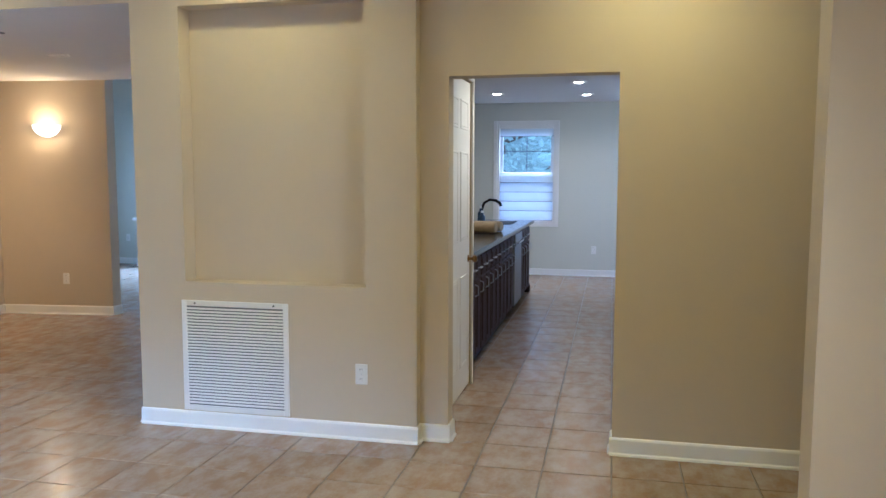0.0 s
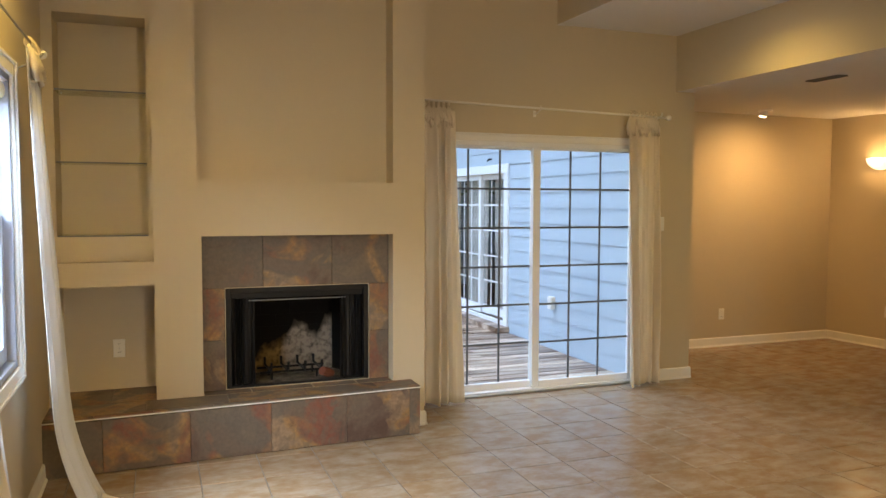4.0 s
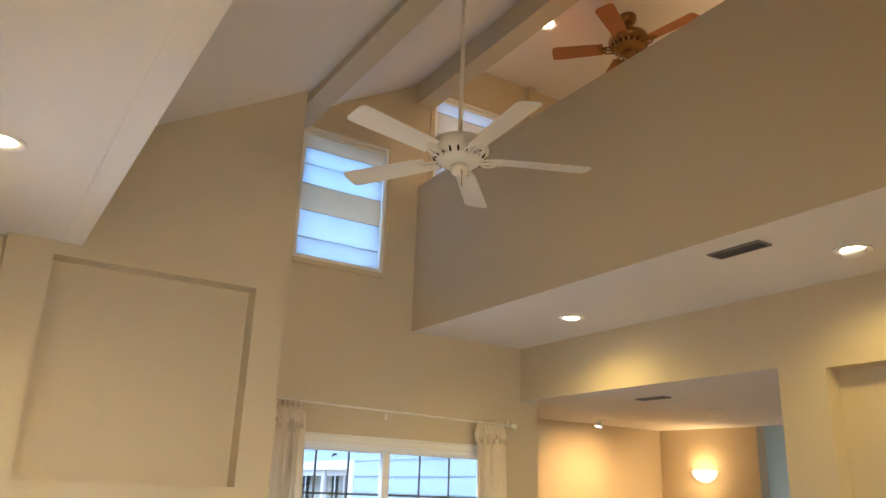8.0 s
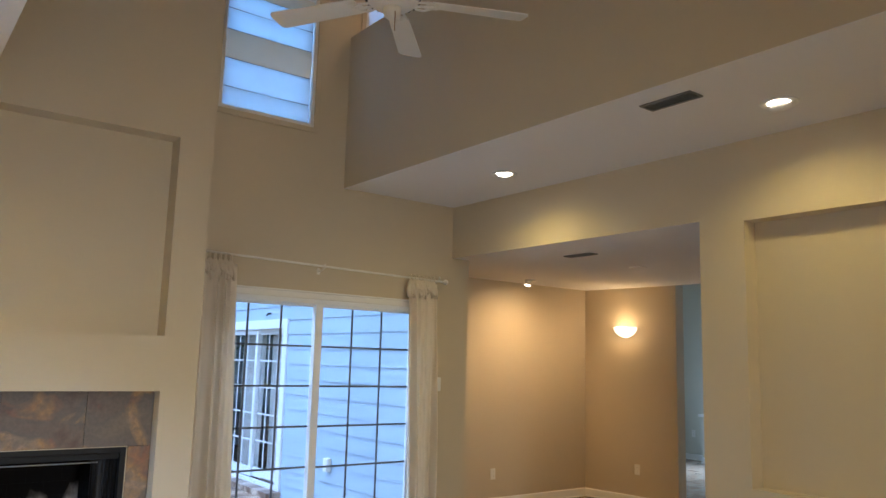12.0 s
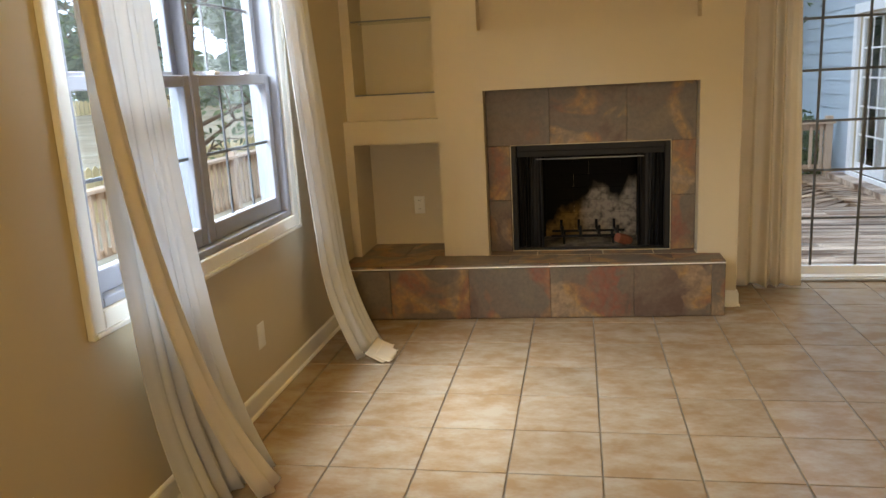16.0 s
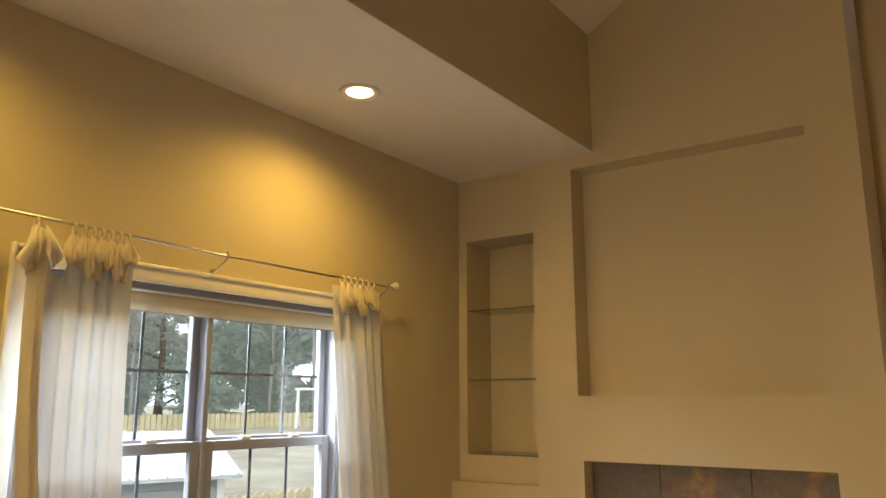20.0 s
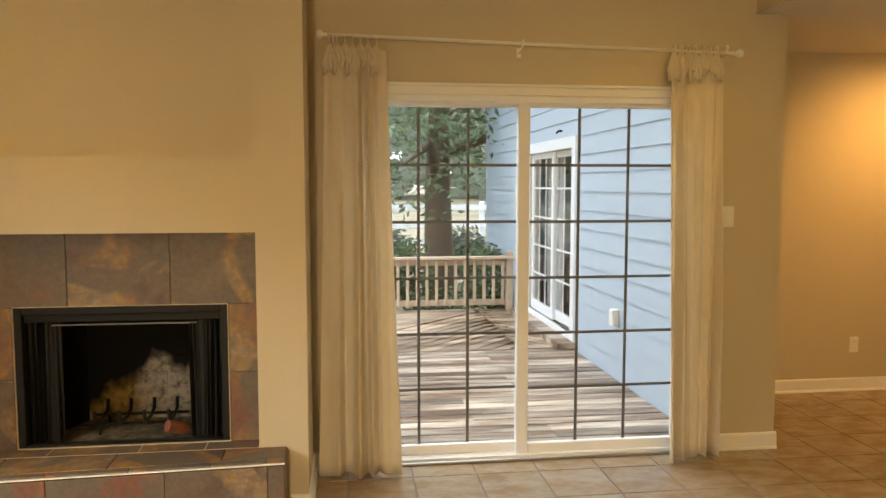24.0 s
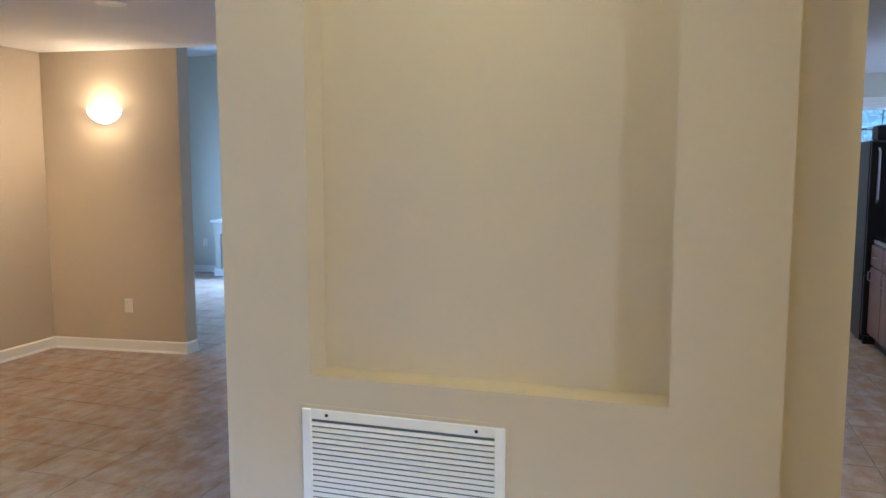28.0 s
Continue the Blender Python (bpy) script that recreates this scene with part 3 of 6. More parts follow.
solid("wall_upper_south", boxed(W, 0.325, SOFFIT_S, EAST, 0.445, 4.0), PAINT, "cream upper wall above the soffit", "wall", "structure")
solid("wall_loft_north", boxed(W, 7.5, 3.2, EAST, 7.62, 6.0), PAINT, "cream back wall of the loft", "wall", "structure")
solid("trim_loft_post", boxed(W, 4.36, 3.2, W + 0.06, 4.44, 5.75, bevel=0.004), PAINT, "cream upright strip on the loft wall", "trim", "structure")

# ceilings
bm = bmesh.new()
prism(bm, [(0.33, slope(0.33)), (3.75, slope(3.75)), (7.62, 5.755), (7.62, 5.95), (3.7, 5.95), (0.33, slope(0.33) + 0.2)], "x", W - 0.15, EAST + 0.15)
solid("ceiling_vault", bm, CEILING, "white sloping ceiling over the room", "ceiling", "structure")
solid("ceiling_soffit_south", boxed(W, S, SOFFIT_S, EAST, 0.325, SOFFIT_S + 0.1), CEILING, "white dropped ceiling beside the window wall", "ceiling", "structure")
solid("ceiling_soffit_north", boxed(W, 3.25, SOFFIT, EAST, 4.50, SOFFIT + 0.16), CEILING, "white dropped ceiling under the loft", "ceiling", "structure")
solid("ceiling_soffit_lip", boxed(W, 3.128, SOFFIT - 0.004, EAST, 3.25, SOFFIT), CEILING, "white underside of the loft wall", "ceiling", "structure")
solid("ceiling_soffit_lip_south", boxed(W, 0.325, SOFFIT_S - 0.004, EAST, 0.445, SOFFIT_S), CEILING, "white underside of the upper wall", "ceiling", "structure")
solid("floor_loft", boxed(W, 4.50, 3.04, EAST, 7.5, 3.2), CEILING, "floor of the loft", "floor", "structure")
solid("ceiling_nook", vox([-6.735, W, PILLAR[0]], [N + 0.003, 4.50, 7.46], [NOOKZ, NOOKZ + 0.012, NOOKZ + 0.15], lambda x, y, z: (y > 4.5 or (x > W and z < NOOKZ + 0.012))), CEILING, "white flat ceiling of the nook", "ceiling", "structure")
solid("ceiling_kitchen", boxed(-3.0, 4.50, 2.63, EAST, 12.14, 2.80), CEILING, "white kitchen ceiling", "ceiling", "structure")
solid("ceiling_far_room", boxed(-9.65, 7.5, 3.19, -3.0, 12.05, 3.35), CEILING, "white ceiling of the far room", "ceiling", "structure")
for yb, zb in ((1.85, 4.58), (3.065, 5.145)):
    b = bmesh.new()
    prism(b, [(yb, zb), (yb + 0.175, zb), (yb + 0.175, slope(yb + 0.175) + 0.02), (yb, slope(yb) + 0.02)], "x", W, EAST)
    solid("ceiling_beam", b, PAINT, "boxed cream beam across the sloping ceiling", "beam", "structure")

# nook, kitchen and far room; the nook's end wall stands a little askew
NOOKX, NOOKE, KN, KZ = -6.585, -5.33, 11.97, 2.63


def nook_y(x):
    return 7.325 + 0.1076 * (x - NOOKX)


solid("wall_nook_west", boxed(-6.735, 4.50, 0, NOOKX, 7.32, NOOKZ), PAINT, "cream nook wall washed by warm light", "wall", "structure")
solid("wall_nook_north", prism(bmesh.new(), [(-6.735, nook_y(-6.735)), (NOOKE, nook_y(NOOKE)), (NOOKE, nook_y(NOOKE) + 0.14), (-6.735, nook_y(-6.735) + 0.14)], "z", 0, 3.19), PAINT, "cream nook wall with a lit sconce", "wall", "structure")
solid("wall_far_drop", boxed(-5.33, 7.46, NOOKZ + 0.15, -3.0, 7.60, 3.19), PAINT_GREY, "wall above the nook ceiling", "wall", "structure")
hole_wall("wall_far_north", "pale grey-green wall with a shaded window", PAINT_GREY, [-9.65, -3.0], [11.90, 12.05], [0, 3.19], [(-7.50, -6.70, -BIG, BIG, 0.86, 2.36)])
# Unseen wall, opened to hold the far room's added fill.
hole_wall("wall_far_west", "pale grey-green wall with an added opening, out of view", PAINT_GREY, [-9.65, -9.5], [7.5, 11.9], [0, 3.19], [(-BIG, BIG, 9.0, 10.6, 0.6, 2.35)])
solid("wall_far_south", boxed(-9.5, 7.36, 0, -6.735, 7.5, 3.19), PAINT_GREY, "pale grey-green wall", "wall", "structure")
solid("wall_far_east", boxed(-3.12, 8.6, 0, -3.0, 12.05, 3.19), PAINT_GREY, "pale wall between kitchen and far room", "wall", "structure")
hole_wall("wall_kitchen_north", "pale grey-green kitchen wall with a tall window", PAINT_GREY, [-3.12, EAST], [KN, KN + 0.17], [0, KZ], [(-1.787, -0.90, -BIG, BIG, 0.806, 2.30), (0.25, 1.3, -BIG, BIG, 1.2, 2.30)])
hole_wall("wall_hall_west", "cream wall with a panelled door", PAINT, [-1.135, -1.034], [DOORY + 0.125, 5.64], [0, KZ], [(-BIG, BIG, 4.80, 5.61, -1, 2.18)])
solid("wall_closet_back", boxed(-2.84, 5.3, 0, -1.135, 5.42, KZ), PAINT, "plain closet wall", "wall", "structure")
solid("wall_kitchen_south", boxed(-2.96, 5.42, 0, -2.84, 8.6, 3.19), PAINT, "plain wall between nook and kitchen", "wall", "structure")
# The opening only serves the added kitchen fill.
hole_wall("wall_kitchen_east", "pale kitchen wall", PAINT_GREY, [EAST - 0.1, EAST], [DOORY + 0.125, KN], [0, KZ], [(-BIG, BIG, 9.0, 10.2, 1.2, 2.3)])
# the wing outside
WINGDOOR = (-10.95, -9.05, -0.08, 1.95)
hole_wall("wall_wing", "house wall behind the siding", PAINT, [-13.92, W - 0.15], [4.38, 4.50], [-0.9, 3.3], [(WINGDOOR[0], WINGDOOR[1], -BIG, BIG, WINGDOOR[2], WINGDOOR[3])])
solid("wall_wing_end", boxed(-13.92, 4.5, -0.9, -13.80, 12.0, 3.3), SIDING, "far end wall of the wing", "wall", "structure")
solid("wall_wing_room", boxed(-13.80, 7.2, -0.2, -9.65, 7.3, 3.3), PAINT, "wall of the room behind the glass door", "wall", "structure")
solid("floor_wing", boxed(-13.80, 4.5, -0.2, -6.735, 7.2, -0.05), DARKWOOD, "dark floor of the wing room", "floor", "structure")
solid("roof_wing", boxed(-14.3, 3.95, 3.3, W - 0.15, 12.2, 3.5), SIDING, "flat eaves over the wing", "roof", "structure")

# chimney breast, shelf recess and side block
BX, BY0, BY1 = -4.91, 0.04, 1.797
HZ = 0.33
FIREHOLE = (0.32, 1.57, HZ, 1.342)
MANTEL = (0.30, 1.57, 1.69, 3.0)
bm = vox([W, -5.07, BX], [BY0, 0.30, 0.32, 1.57, BY1], [0, HZ, 1.342, 1.69, 3.0, 6.0],
         lambda x, y, z: not (inside(y, *FIREHOLE[:2]) and inside(z, *FIREHOLE[2:])) and not (x > -5.07 and inside(y, *MANTEL[:2]) and inside(z, *MANTEL[2:])))
for v in bm.verts:
    if v.co.z > 5.0:
        v.co.z = slope(v.co.y) + 0.05
solid("chimney_breast", bm, PAINT, "cream plastered chimney breast with a large square recess", "chimney breast", "structure")
SHX = -5.0
bm = vox([W, -5.28, SHX], [S, -0.50, 0.012, BY0], [1.19, 1.342, 2.677, SOFFIT_S], lambda x, y, z: not (x > -5.28 and inside(y, -0.50, 0.012) and inside(z, 1.342, 2.677)))
solid("shelf_recess", bm, PAINT, "cream wall with a tall recess for glass shelves", "wall", "structure")
bm = vox([W, -5.29, BX - 0.0015], [S, -0.505, BY0], [HZ, 1.045, 1.19], lambda x, y, z: not (x > -5.29 and inside(y, -0.505, BY0) and z < 1.045))
solid("side_block", bm, PAINT, "cream block with a square open recess above the hearth", "wall", "structure")

# floor
solid("floor", vox([-9.65, W - 0.13, EAST], [S - 0.15, 4.42, 12.14], [-0.15, -0.004], lambda x, y, z: x > W - 0.13 or y > 4.42), GROUT, "dark floor grout between beige ceramic tiles", "floor", "structure")


# ---- trim ----
def baseboard(x0, y0, x1, y1, nx, ny, material=None):
    """Baseboard with a rounded top and a shoe moulding along a wall face; (nx, ny) points into the room."""
    d, run = Vector((x1 - x0, y1 - y0, 0)), Vector((x1 - x0, y1 - y0, 0)).length
    prof = [(0, 0), (0.024, 0), (0.022, 0.010), (0.015, 0.017), (0.013, 0.085), (0.009, 0.094), (0.004, 0.098), (0, 0.098)]
    bm = bmesh.new()
    a = [bm.verts.new((x0 + nx * p, y0 + ny * p, q)) for p, q in prof]
    b = [bm.verts.new((x1 + nx * p, y1 + ny * p, q)) for p, q in prof]
    n = len(prof)
    fs = [bm.faces.new((a[i], a[(i + 1) % n], b[(i + 1) % n], b[i])) for i in range(n)] + [bm.faces.new(a), bm.faces.new(b)]
    bmesh.ops.recalc_face_normals(bm, faces=fs)
    return solid("baseboard", bm, material or TRIM, "white painted baseboard with shoe moulding", "baseboard", "structure")


for seg in ((PILLAR[0], N, PILLAR[1] + 0.013, N, 0, -1), (PILLAR[0], N, PILLAR[0], 5.3, -1, 0), (PILLAR[1], N, PILLAR[1], DOORY, 1, 0), (PILLAR[1], DOORY, -0.935 + 0.013, DOORY, 0, -1),
            (-0.935, DOORY, -0.935, DOORY + 0.125, 1, 0), (-0.02 - 0.013, DOORY, EAST, DOORY, 0, -1), (-0.02, DOORY, -0.02, DOORY + 0.125, -1, 0),
            (W, 4.035, W, 4.50 + 0.013, 1, 0), (W, 4.50, NOOKX, 4.50, 0, 1), (NOOKX, 4.50, NOOKX, 7.325, 1, 0), (NOOKX, 7.325, NOOKE + 0.013, nook_y(NOOKE + 0.013), 0.107, -0.994), (NOOKE, nook_y(NOOKE), NOOKE, nook_y(NOOKE) + 0.14, 1, 0),
            (-4.66, S, EAST, S, 0, 1), (W, BY1, BX + 0.013, BY1, 0, 1), (BX, 1.71, BX, BY1, 1, 0), (W, BY1, W, 1.945, 1, 0), (0.62, 2.90, EAST, 2.90, 0, -1), (0.62, 2.90, 0.62, 3.05, -1, 0),
            (-9.5, 11.90, -7.87, 11.90, 0, -1), (-3.0, KN, 2.5, KN, 0, -1)):
    baseboard(*seg)


def frame_boxes(u0, u1, v0, v1, w, wb=None):
    """The four bars of a frame in a plane, end to end."""
    wb = wb or w
    return [(u0, u0 + w, v0, v1), (u1 - w, u1, v0, v1), (u0 + w, u1 - w, v1 - w, v1), (u0 + w, u1 - w, v0, v0 + wb)]


def bar(axis, c0, c1, u0, u1, v0, v1, bevel=0.0):
    """A box in a wall plane: axis is the wall's normal, c its depth, u along the wall, v up."""
    return boxed(c0, u0, v0, c1, u1, v1, bevel=bevel) if axis == "x" else boxed(u0, c0, v0, u1, c1, v1, bevel=bevel)


def sash(parent, axis, c, u0, u1, v0, v1, cols, rows, rail=0.05, bottom=None, depth=0.035, bars=MUNTIN, bw=0.018, material=VINYL, name="sash", top=None):
    """A glazed frame with grille bars, at depth c."""
    ob = new(name)
    ob.parent = parent
    top = top or rail
    for f, nm in (((u0, u0 + rail, v0, v1), "stile"), ((u1 - rail, u1, v0, v1), "stile"), ((u0 + rail, u1 - rail, v1 - top, v1), "rail"), ((u0 + rail, u1 - rail, v0, v0 + (bottom or rail)), "rail")):
        part(nm, bar(axis, c, c + depth, *f, bevel=0.004), material, ob)
    g0, g1, h0, h1 = u0 + rail, u1 - rail, v0 + (bottom or rail), v1 - top
    pane = part("pane", bar(axis, c + depth * 0.45, c + depth * 0.55, g0, g1, h0, h1), GLASS, ob)
    pane.visible_shadow = False
    for i in range(1, cols):
        u = g0 + (g1 - g0) * i / cols
        part("grille_bar", bar(axis, c + depth * 0.25, c + depth * 0.43, u - bw / 2, u + bw / 2, h0, h1), bars, ob)
    for j in range(1, rows):
        v = h0 + (h1 - h0) * j / rows
        part("grille_bar", bar(axis, c + depth * 0.24, c + depth * 0.44, g0, g1, v - bw / 2, v + bw / 2), bars, ob)
    return ob


# sliding door in the west wall
slider = thing("door_1", "white vinyl sliding glass door with dark grille bars", "sliding door", (W, 2.92, 0), kind="structure")
slider.matrix_basis = Matrix()
y0, y1, z0, z1 = SLIDER
for f, nm in zip(frame_boxes(y0, y1, 0.0, z1, 0.035, 0.03), ("jamb", "jamb", "head", "track")):
    part(nm, bar("x", W - 0.13, W + 0.004, *f, bevel=0.003), VINYL, slider)
part("head_stop", boxed(W - 0.055, y0 + 0.035, z1 - 0.042, W - 0.012, y1 - 0.035, z1 - 0.035, bevel=0.003), VINYL, slider)
sash(slider, "x", W - 0.10, y0 + 0.035, 3.01, 0.025, z1 - 0.036, 3, 6, 0.065, 0.06, 0.036, bw=0.016, name="fixed_panel", top=0.022)
moving = sash(slider, "x", W - 0.058, 2.94, y1 - 0.035, 0.025, z1 - 0.036, 3, 6, 0.065, 0.06, 0.036, bw=0.016, name="sliding_panel", top=0.022)
part("latch", boxed(W - 0.022, 3.885, 0.98, W + 0.012, 3.91, 1.09, bevel=0.004), STEEL, moving, "grey metal latch handle")
casing = bmesh.new()
box(casing, W + 0.001, y0 - 0.06, z1, W + 0.018, y1 + 0.06, z1 + 0.045, bevel=0.004)
box(casing, W + 0.001, y0 - 0.07, z1 + 0.045, W + 0.030, y1 + 0.07, z1 + 0.062, bevel=0.006)
part("head_casing", casing, TRIM, slider)
for ya, yb in ((y0 - 0.06, y0), (y1, y1 + 0.06)):
    part("side_casing", boxed(W + 0.001, ya, 0, W + 0.018, yb, z1, bevel=0.004), TRIM, slider)
part("threshold", boxed(W - 0.0, y0, 0.0, W + 0.03, y1, 0.018, bevel=0.005), STEEL, slider, "worn metal threshold strip")

# double window in the south wall
swin = thing("window_1", "white vinyl double window with grilles", "window", kind="structure")
x0, x1, z0, z1 = SWIN
for f, nm in zip(frame_boxes(x0 - 0.07, x1 + 0.07, z0 - 0.07, z1 + 0.07, 0.07), ("casing", "casing", "casing", "casing")):
    b = bar("y", S + 0.001, S + 0.017, *f, bevel=0.004)
    part(nm, b, TRIM, swin)
for f in frame_boxes(x0 - 0.075, x1 + 0.075, z0 - 0.075, z1 + 0.075, 0.018):
    part("casing_bead", bar("y", S + 0.0015, S + 0.026, *f, bevel=0.005), TRIM, swin)
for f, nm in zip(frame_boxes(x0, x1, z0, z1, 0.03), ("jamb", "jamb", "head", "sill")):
    part(nm, bar("y", S - 0.14, S + 0.002, *f, bevel=0.003), SASH_BACKLIT, swin)
part("mullion", boxed(-3.121, S - 0.13, z0 + 0.03, -3.094, S - 0.03, z1 - 0.03, bevel=0.006), SASH_BACKLIT, swin)
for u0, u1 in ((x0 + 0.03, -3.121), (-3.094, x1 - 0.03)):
    sash(swin, "y", S - 0.115, u0, u1, 1.45, z1 - 0.03, 3, 2, 0.040, 0.055, 0.035, bars=GRILLE_BACKLIT, bw=0.013, material=SASH_BACKLIT, name="upper_sash")
    low = sash(swin, "y", S - 0.072, u0, u1, z0 + 0.03, 1.49, 3, 2, 0.045, 0.075, 0.035, bars=GRILLE_BACKLIT, bw=0.013, material=SASH_BACKLIT, name="lower_sash")
    for k in (0.3, 0.7):
        uu = u0 + (u1 - u0) * k
        part("sash_lock", boxed(uu - 0.025, S - 0.07, 1.49, uu + 0.025, S - 0.04, 1.506, bevel=0.004), VINYL, low)


def roman_shade(name, label, axis, c, u0, u1, v_top, edges, parent=None):
    """A fabric shade hung in a window: folds between the heights in edges, each bellied a little, over a head rail."""
    th = thing(name, label, "roman shade", group="fabric shades in the windows")
    part("head_rail", bar(axis, c - 0.012, c + 0.026, u0, u1, v_top - 0.03, v_top, bevel=0.004), TRIM, th)
    for n, (a, b, thick) in enumerate(edges):
        bm = bmesh.new()
        rows = []
        for j in range(7):
            s = j / 6
            z, out = a + (b - a) * s, 0.006 + 0.016 * math.sin(math.pi * s) ** 0.7 + 0.006 * (1 - s)
            rows.append([bm.verts.new((c + out, u0 + 0.006 + (u1 - u0 - 0.012) * i / 10, z - 0.006 * math.sin(math.pi * i / 10) * (1 - s)) if axis == "x" else (u0 + 0.006 + (u1 - u0 - 0.012) * i / 10, c + out, z - 0.006 * math.sin(math.pi * i / 10) * (1 - s))) for i in range(11)])
        for r, q in zip(rows, rows[1:]):
            for i in range(10):
                bm.faces.new((r[i], r[i + 1], q[i + 1], q[i]))
        part("fold", bm, thick, th, smooth=True)
        part("batten", bar(axis, c - 0.002, c + 0.009, u0 + 0.004, u1 - 0.004, a - 0.006, a + 0.001), MUNTIN, th, "thin dark batten line")
    return th


SHADE_THICK = cloth("doubled_shade_cloth", (0.70, 0.62, 0.46), 0.12)
th = roman_shade("roman_shade", "cream fabric shade drawn up to the top of the double window", "y", S - 0.035, x0 + 0.03, x1 - 0.03, z1 - 0.005, [(2.022, 2.106, SHADE_THICK)])

# high windows
def high_window(name, label, hole, bands):
    y0, y1, z0, z1 = hole
    th = thing(name, label, "window", kind="structure")
    for f, nm in zip(frame_boxes(y0, y1, z0, z1, 0.03), ("jamb", "jamb", "head", "sill")):
        part(nm, bar("x", W - 0.14, W + 0.003, *f, bevel=0.003), TRIM, th)
    for f in frame_boxes(y0 - 0.045, y1 + 0.045, z0 - 0.045, z1 + 0.045, 0.045):
        part("casing", bar("x", W + 0.001, W + 0.014, *f, bevel=0.003), PAINT, th)
    sash(th, "x", W - 0.11, y0 + 0.03, y1 - 0.03, z0 + 0.03, z1 - 0.03, 2, 2, 0.04, bars=VINYL)
    roman_shade("roman_shade", "cream fabric shade glowing with daylight in a high window", "x", W - 0.045, y0 + 0.032, y1 - 0.032, z1 - 0.03, bands)


high_window("window_2", "high window beside the chimney breast", CLERE,
            [(3.49, 3.655, SHADE_THIN), (3.655, 3.887, SHADE_THIN), (3.887, 4.122, SHADE_THICK), (4.122, 4.297, SHADE_THIN), (4.297, 4.443, SHADE_THIN), (4.443, 4.59, SHADE_THICK)])
high_window("window_3", "high window above the loft", LOFTWIN, [(4.49, 4.70, SHADE_CLOTH), (4.70, 4.95, SHADE_THICK), (4.95, 5.17, SHADE_THICK), (5.17, 5.31, SHADE_CLOTH)])


def tall_window(name, label, y, x0, x1, z0, z1, shade_top):
    th = thing(name, label, "window", kind="structure")
    for f, nm in zip(frame_boxes(x0, x1, z0, z1, 0.03), ("jamb", "jamb", "head", "sill")):
        part(nm, bar("y", y - 0.002, y + 0.15, *f, bevel=0.003), TRIM, th)
    for f in frame_boxes(x0 - 0.06, x1 + 0.06, z0 - 0.06, z1 + 0.06, 0.06):
        part("casing", bar("y", y - 0.017, y - 0.001, *f, bevel=0.004), TRIM, th)
    mid = (z0 + z1) / 2
    sash(th, "y", y + 0.10, x0 + 0.03, x1 - 0.03, mid - 0.02, z1 - 0.03, 2, 2, 0.045, bars=GRILLE_BACKLIT, bw=0.014, name="upper_sash")
    sash(th, "y", y + 0.06, x0 + 0.03, x1 - 0.03, z0 + 0.03, mid + 0.02, 1, 1, 0.045, bars=VINYL, name="lower_sash")
    if shade_top:
        n = 5
        hs = [z0 + 0.04 + (shade_top - z0 - 0.04) * i / n for i in range(n + 1)]
        roman_shade("roman_shade", "white fabric shade covering the lower half of a window", "y", y + 0.012, x0 + 0.032, x1 - 0.032, z1 - 0.03, [(a, b, SHADE_CLOTH) for a, b in zip(hs, hs[1:])] + [(z1 - 0.17, z1 - 0.04, SHADE_CLOTH)])
    return th


tall_window("window_4", "tall white kitchen window half covered by a shade", KN, -1.787, -0.90, 0.806, 2.30, 1.566)
tall_window("window_6", "white kitchen window above the refrigerator", KN, 0.25, 1.3, 1.2, 2.30, None)
tall_window("window_5", "tall white window half covered by a shade", 11.90, -7.50, -6.70, 0.86, 2.36, 1.55)


# ---- curtains and rods ----
def drape(bm, top, bottom, folds, amp, z_top, z_bot, normal, seed=0, cols=90, rows=36, gather=0.25, kick=0.0, sag=0.0, dip=None, hang=1.15):
    """A hanging sheet of cloth. top and bottom: the two ends ((x, y), (x, y)); folds run down it and swell below the gathered head."""
    rng = random.Random(seed)
    ph = [rng.uniform(0, 6.28) for _ in range(4)]
    nv, grid = Vector((normal[0], normal[1], 0)), []
    for j in range(rows + 1):
        v = j / rows
        line = []
        for i in range(cols + 1):
            u = i / cols
            a = Vector((*top[0], 0)).lerp(Vector((*top[1], 0)), u)
            b = Vector((*bottom[0], 0)).lerp(Vector((*bottom[1], 0)), u)
            w = v ** hang
            p = a.lerp(b, w)
            ang = 6.28318531 * folds * (u + 0.06 * math.sin(5 * u + ph[0] + 1.2 * v) + 0.025 * math.sin(13 * u + ph[3]))
            size = amp * (gather + (1 - gather) * min(1, 0.35 + v)) * (0.65 + 0.55 * math.sin(7.3 * u + ph[1] + 0.8 * v))
            off = size * math.sin(ang + ph[2]) + 0.22 * size * math.sin(2.3 * ang + ph[3] + 2 * v)
            off += kick * max(0, (v - 0.75) / 0.25) ** 2
            p = p + nv * off
            z = z_top + (z_bot - z_top) * v - sag * math.sin(math.pi * u) * (1 - v) * 0.5
            if dip and dip[0] < u < dip[1]:
                z -= dip[2] * math.sin(math.pi * (u - dip[0]) / (dip[1] - dip[0])) * (1 - v)
            line.append(bm.verts.new((p.x, p.y, z + 0.006 * math.sin(ang * 0.5 + ph[1]) * (v > 0.98))))
        grid.append(line)
    for r, q in zip(grid, grid[1:]):
        for i in range(cols):
            bm.faces.new((r[i], r[i + 1], q[i + 1], q[i]))
    return bm


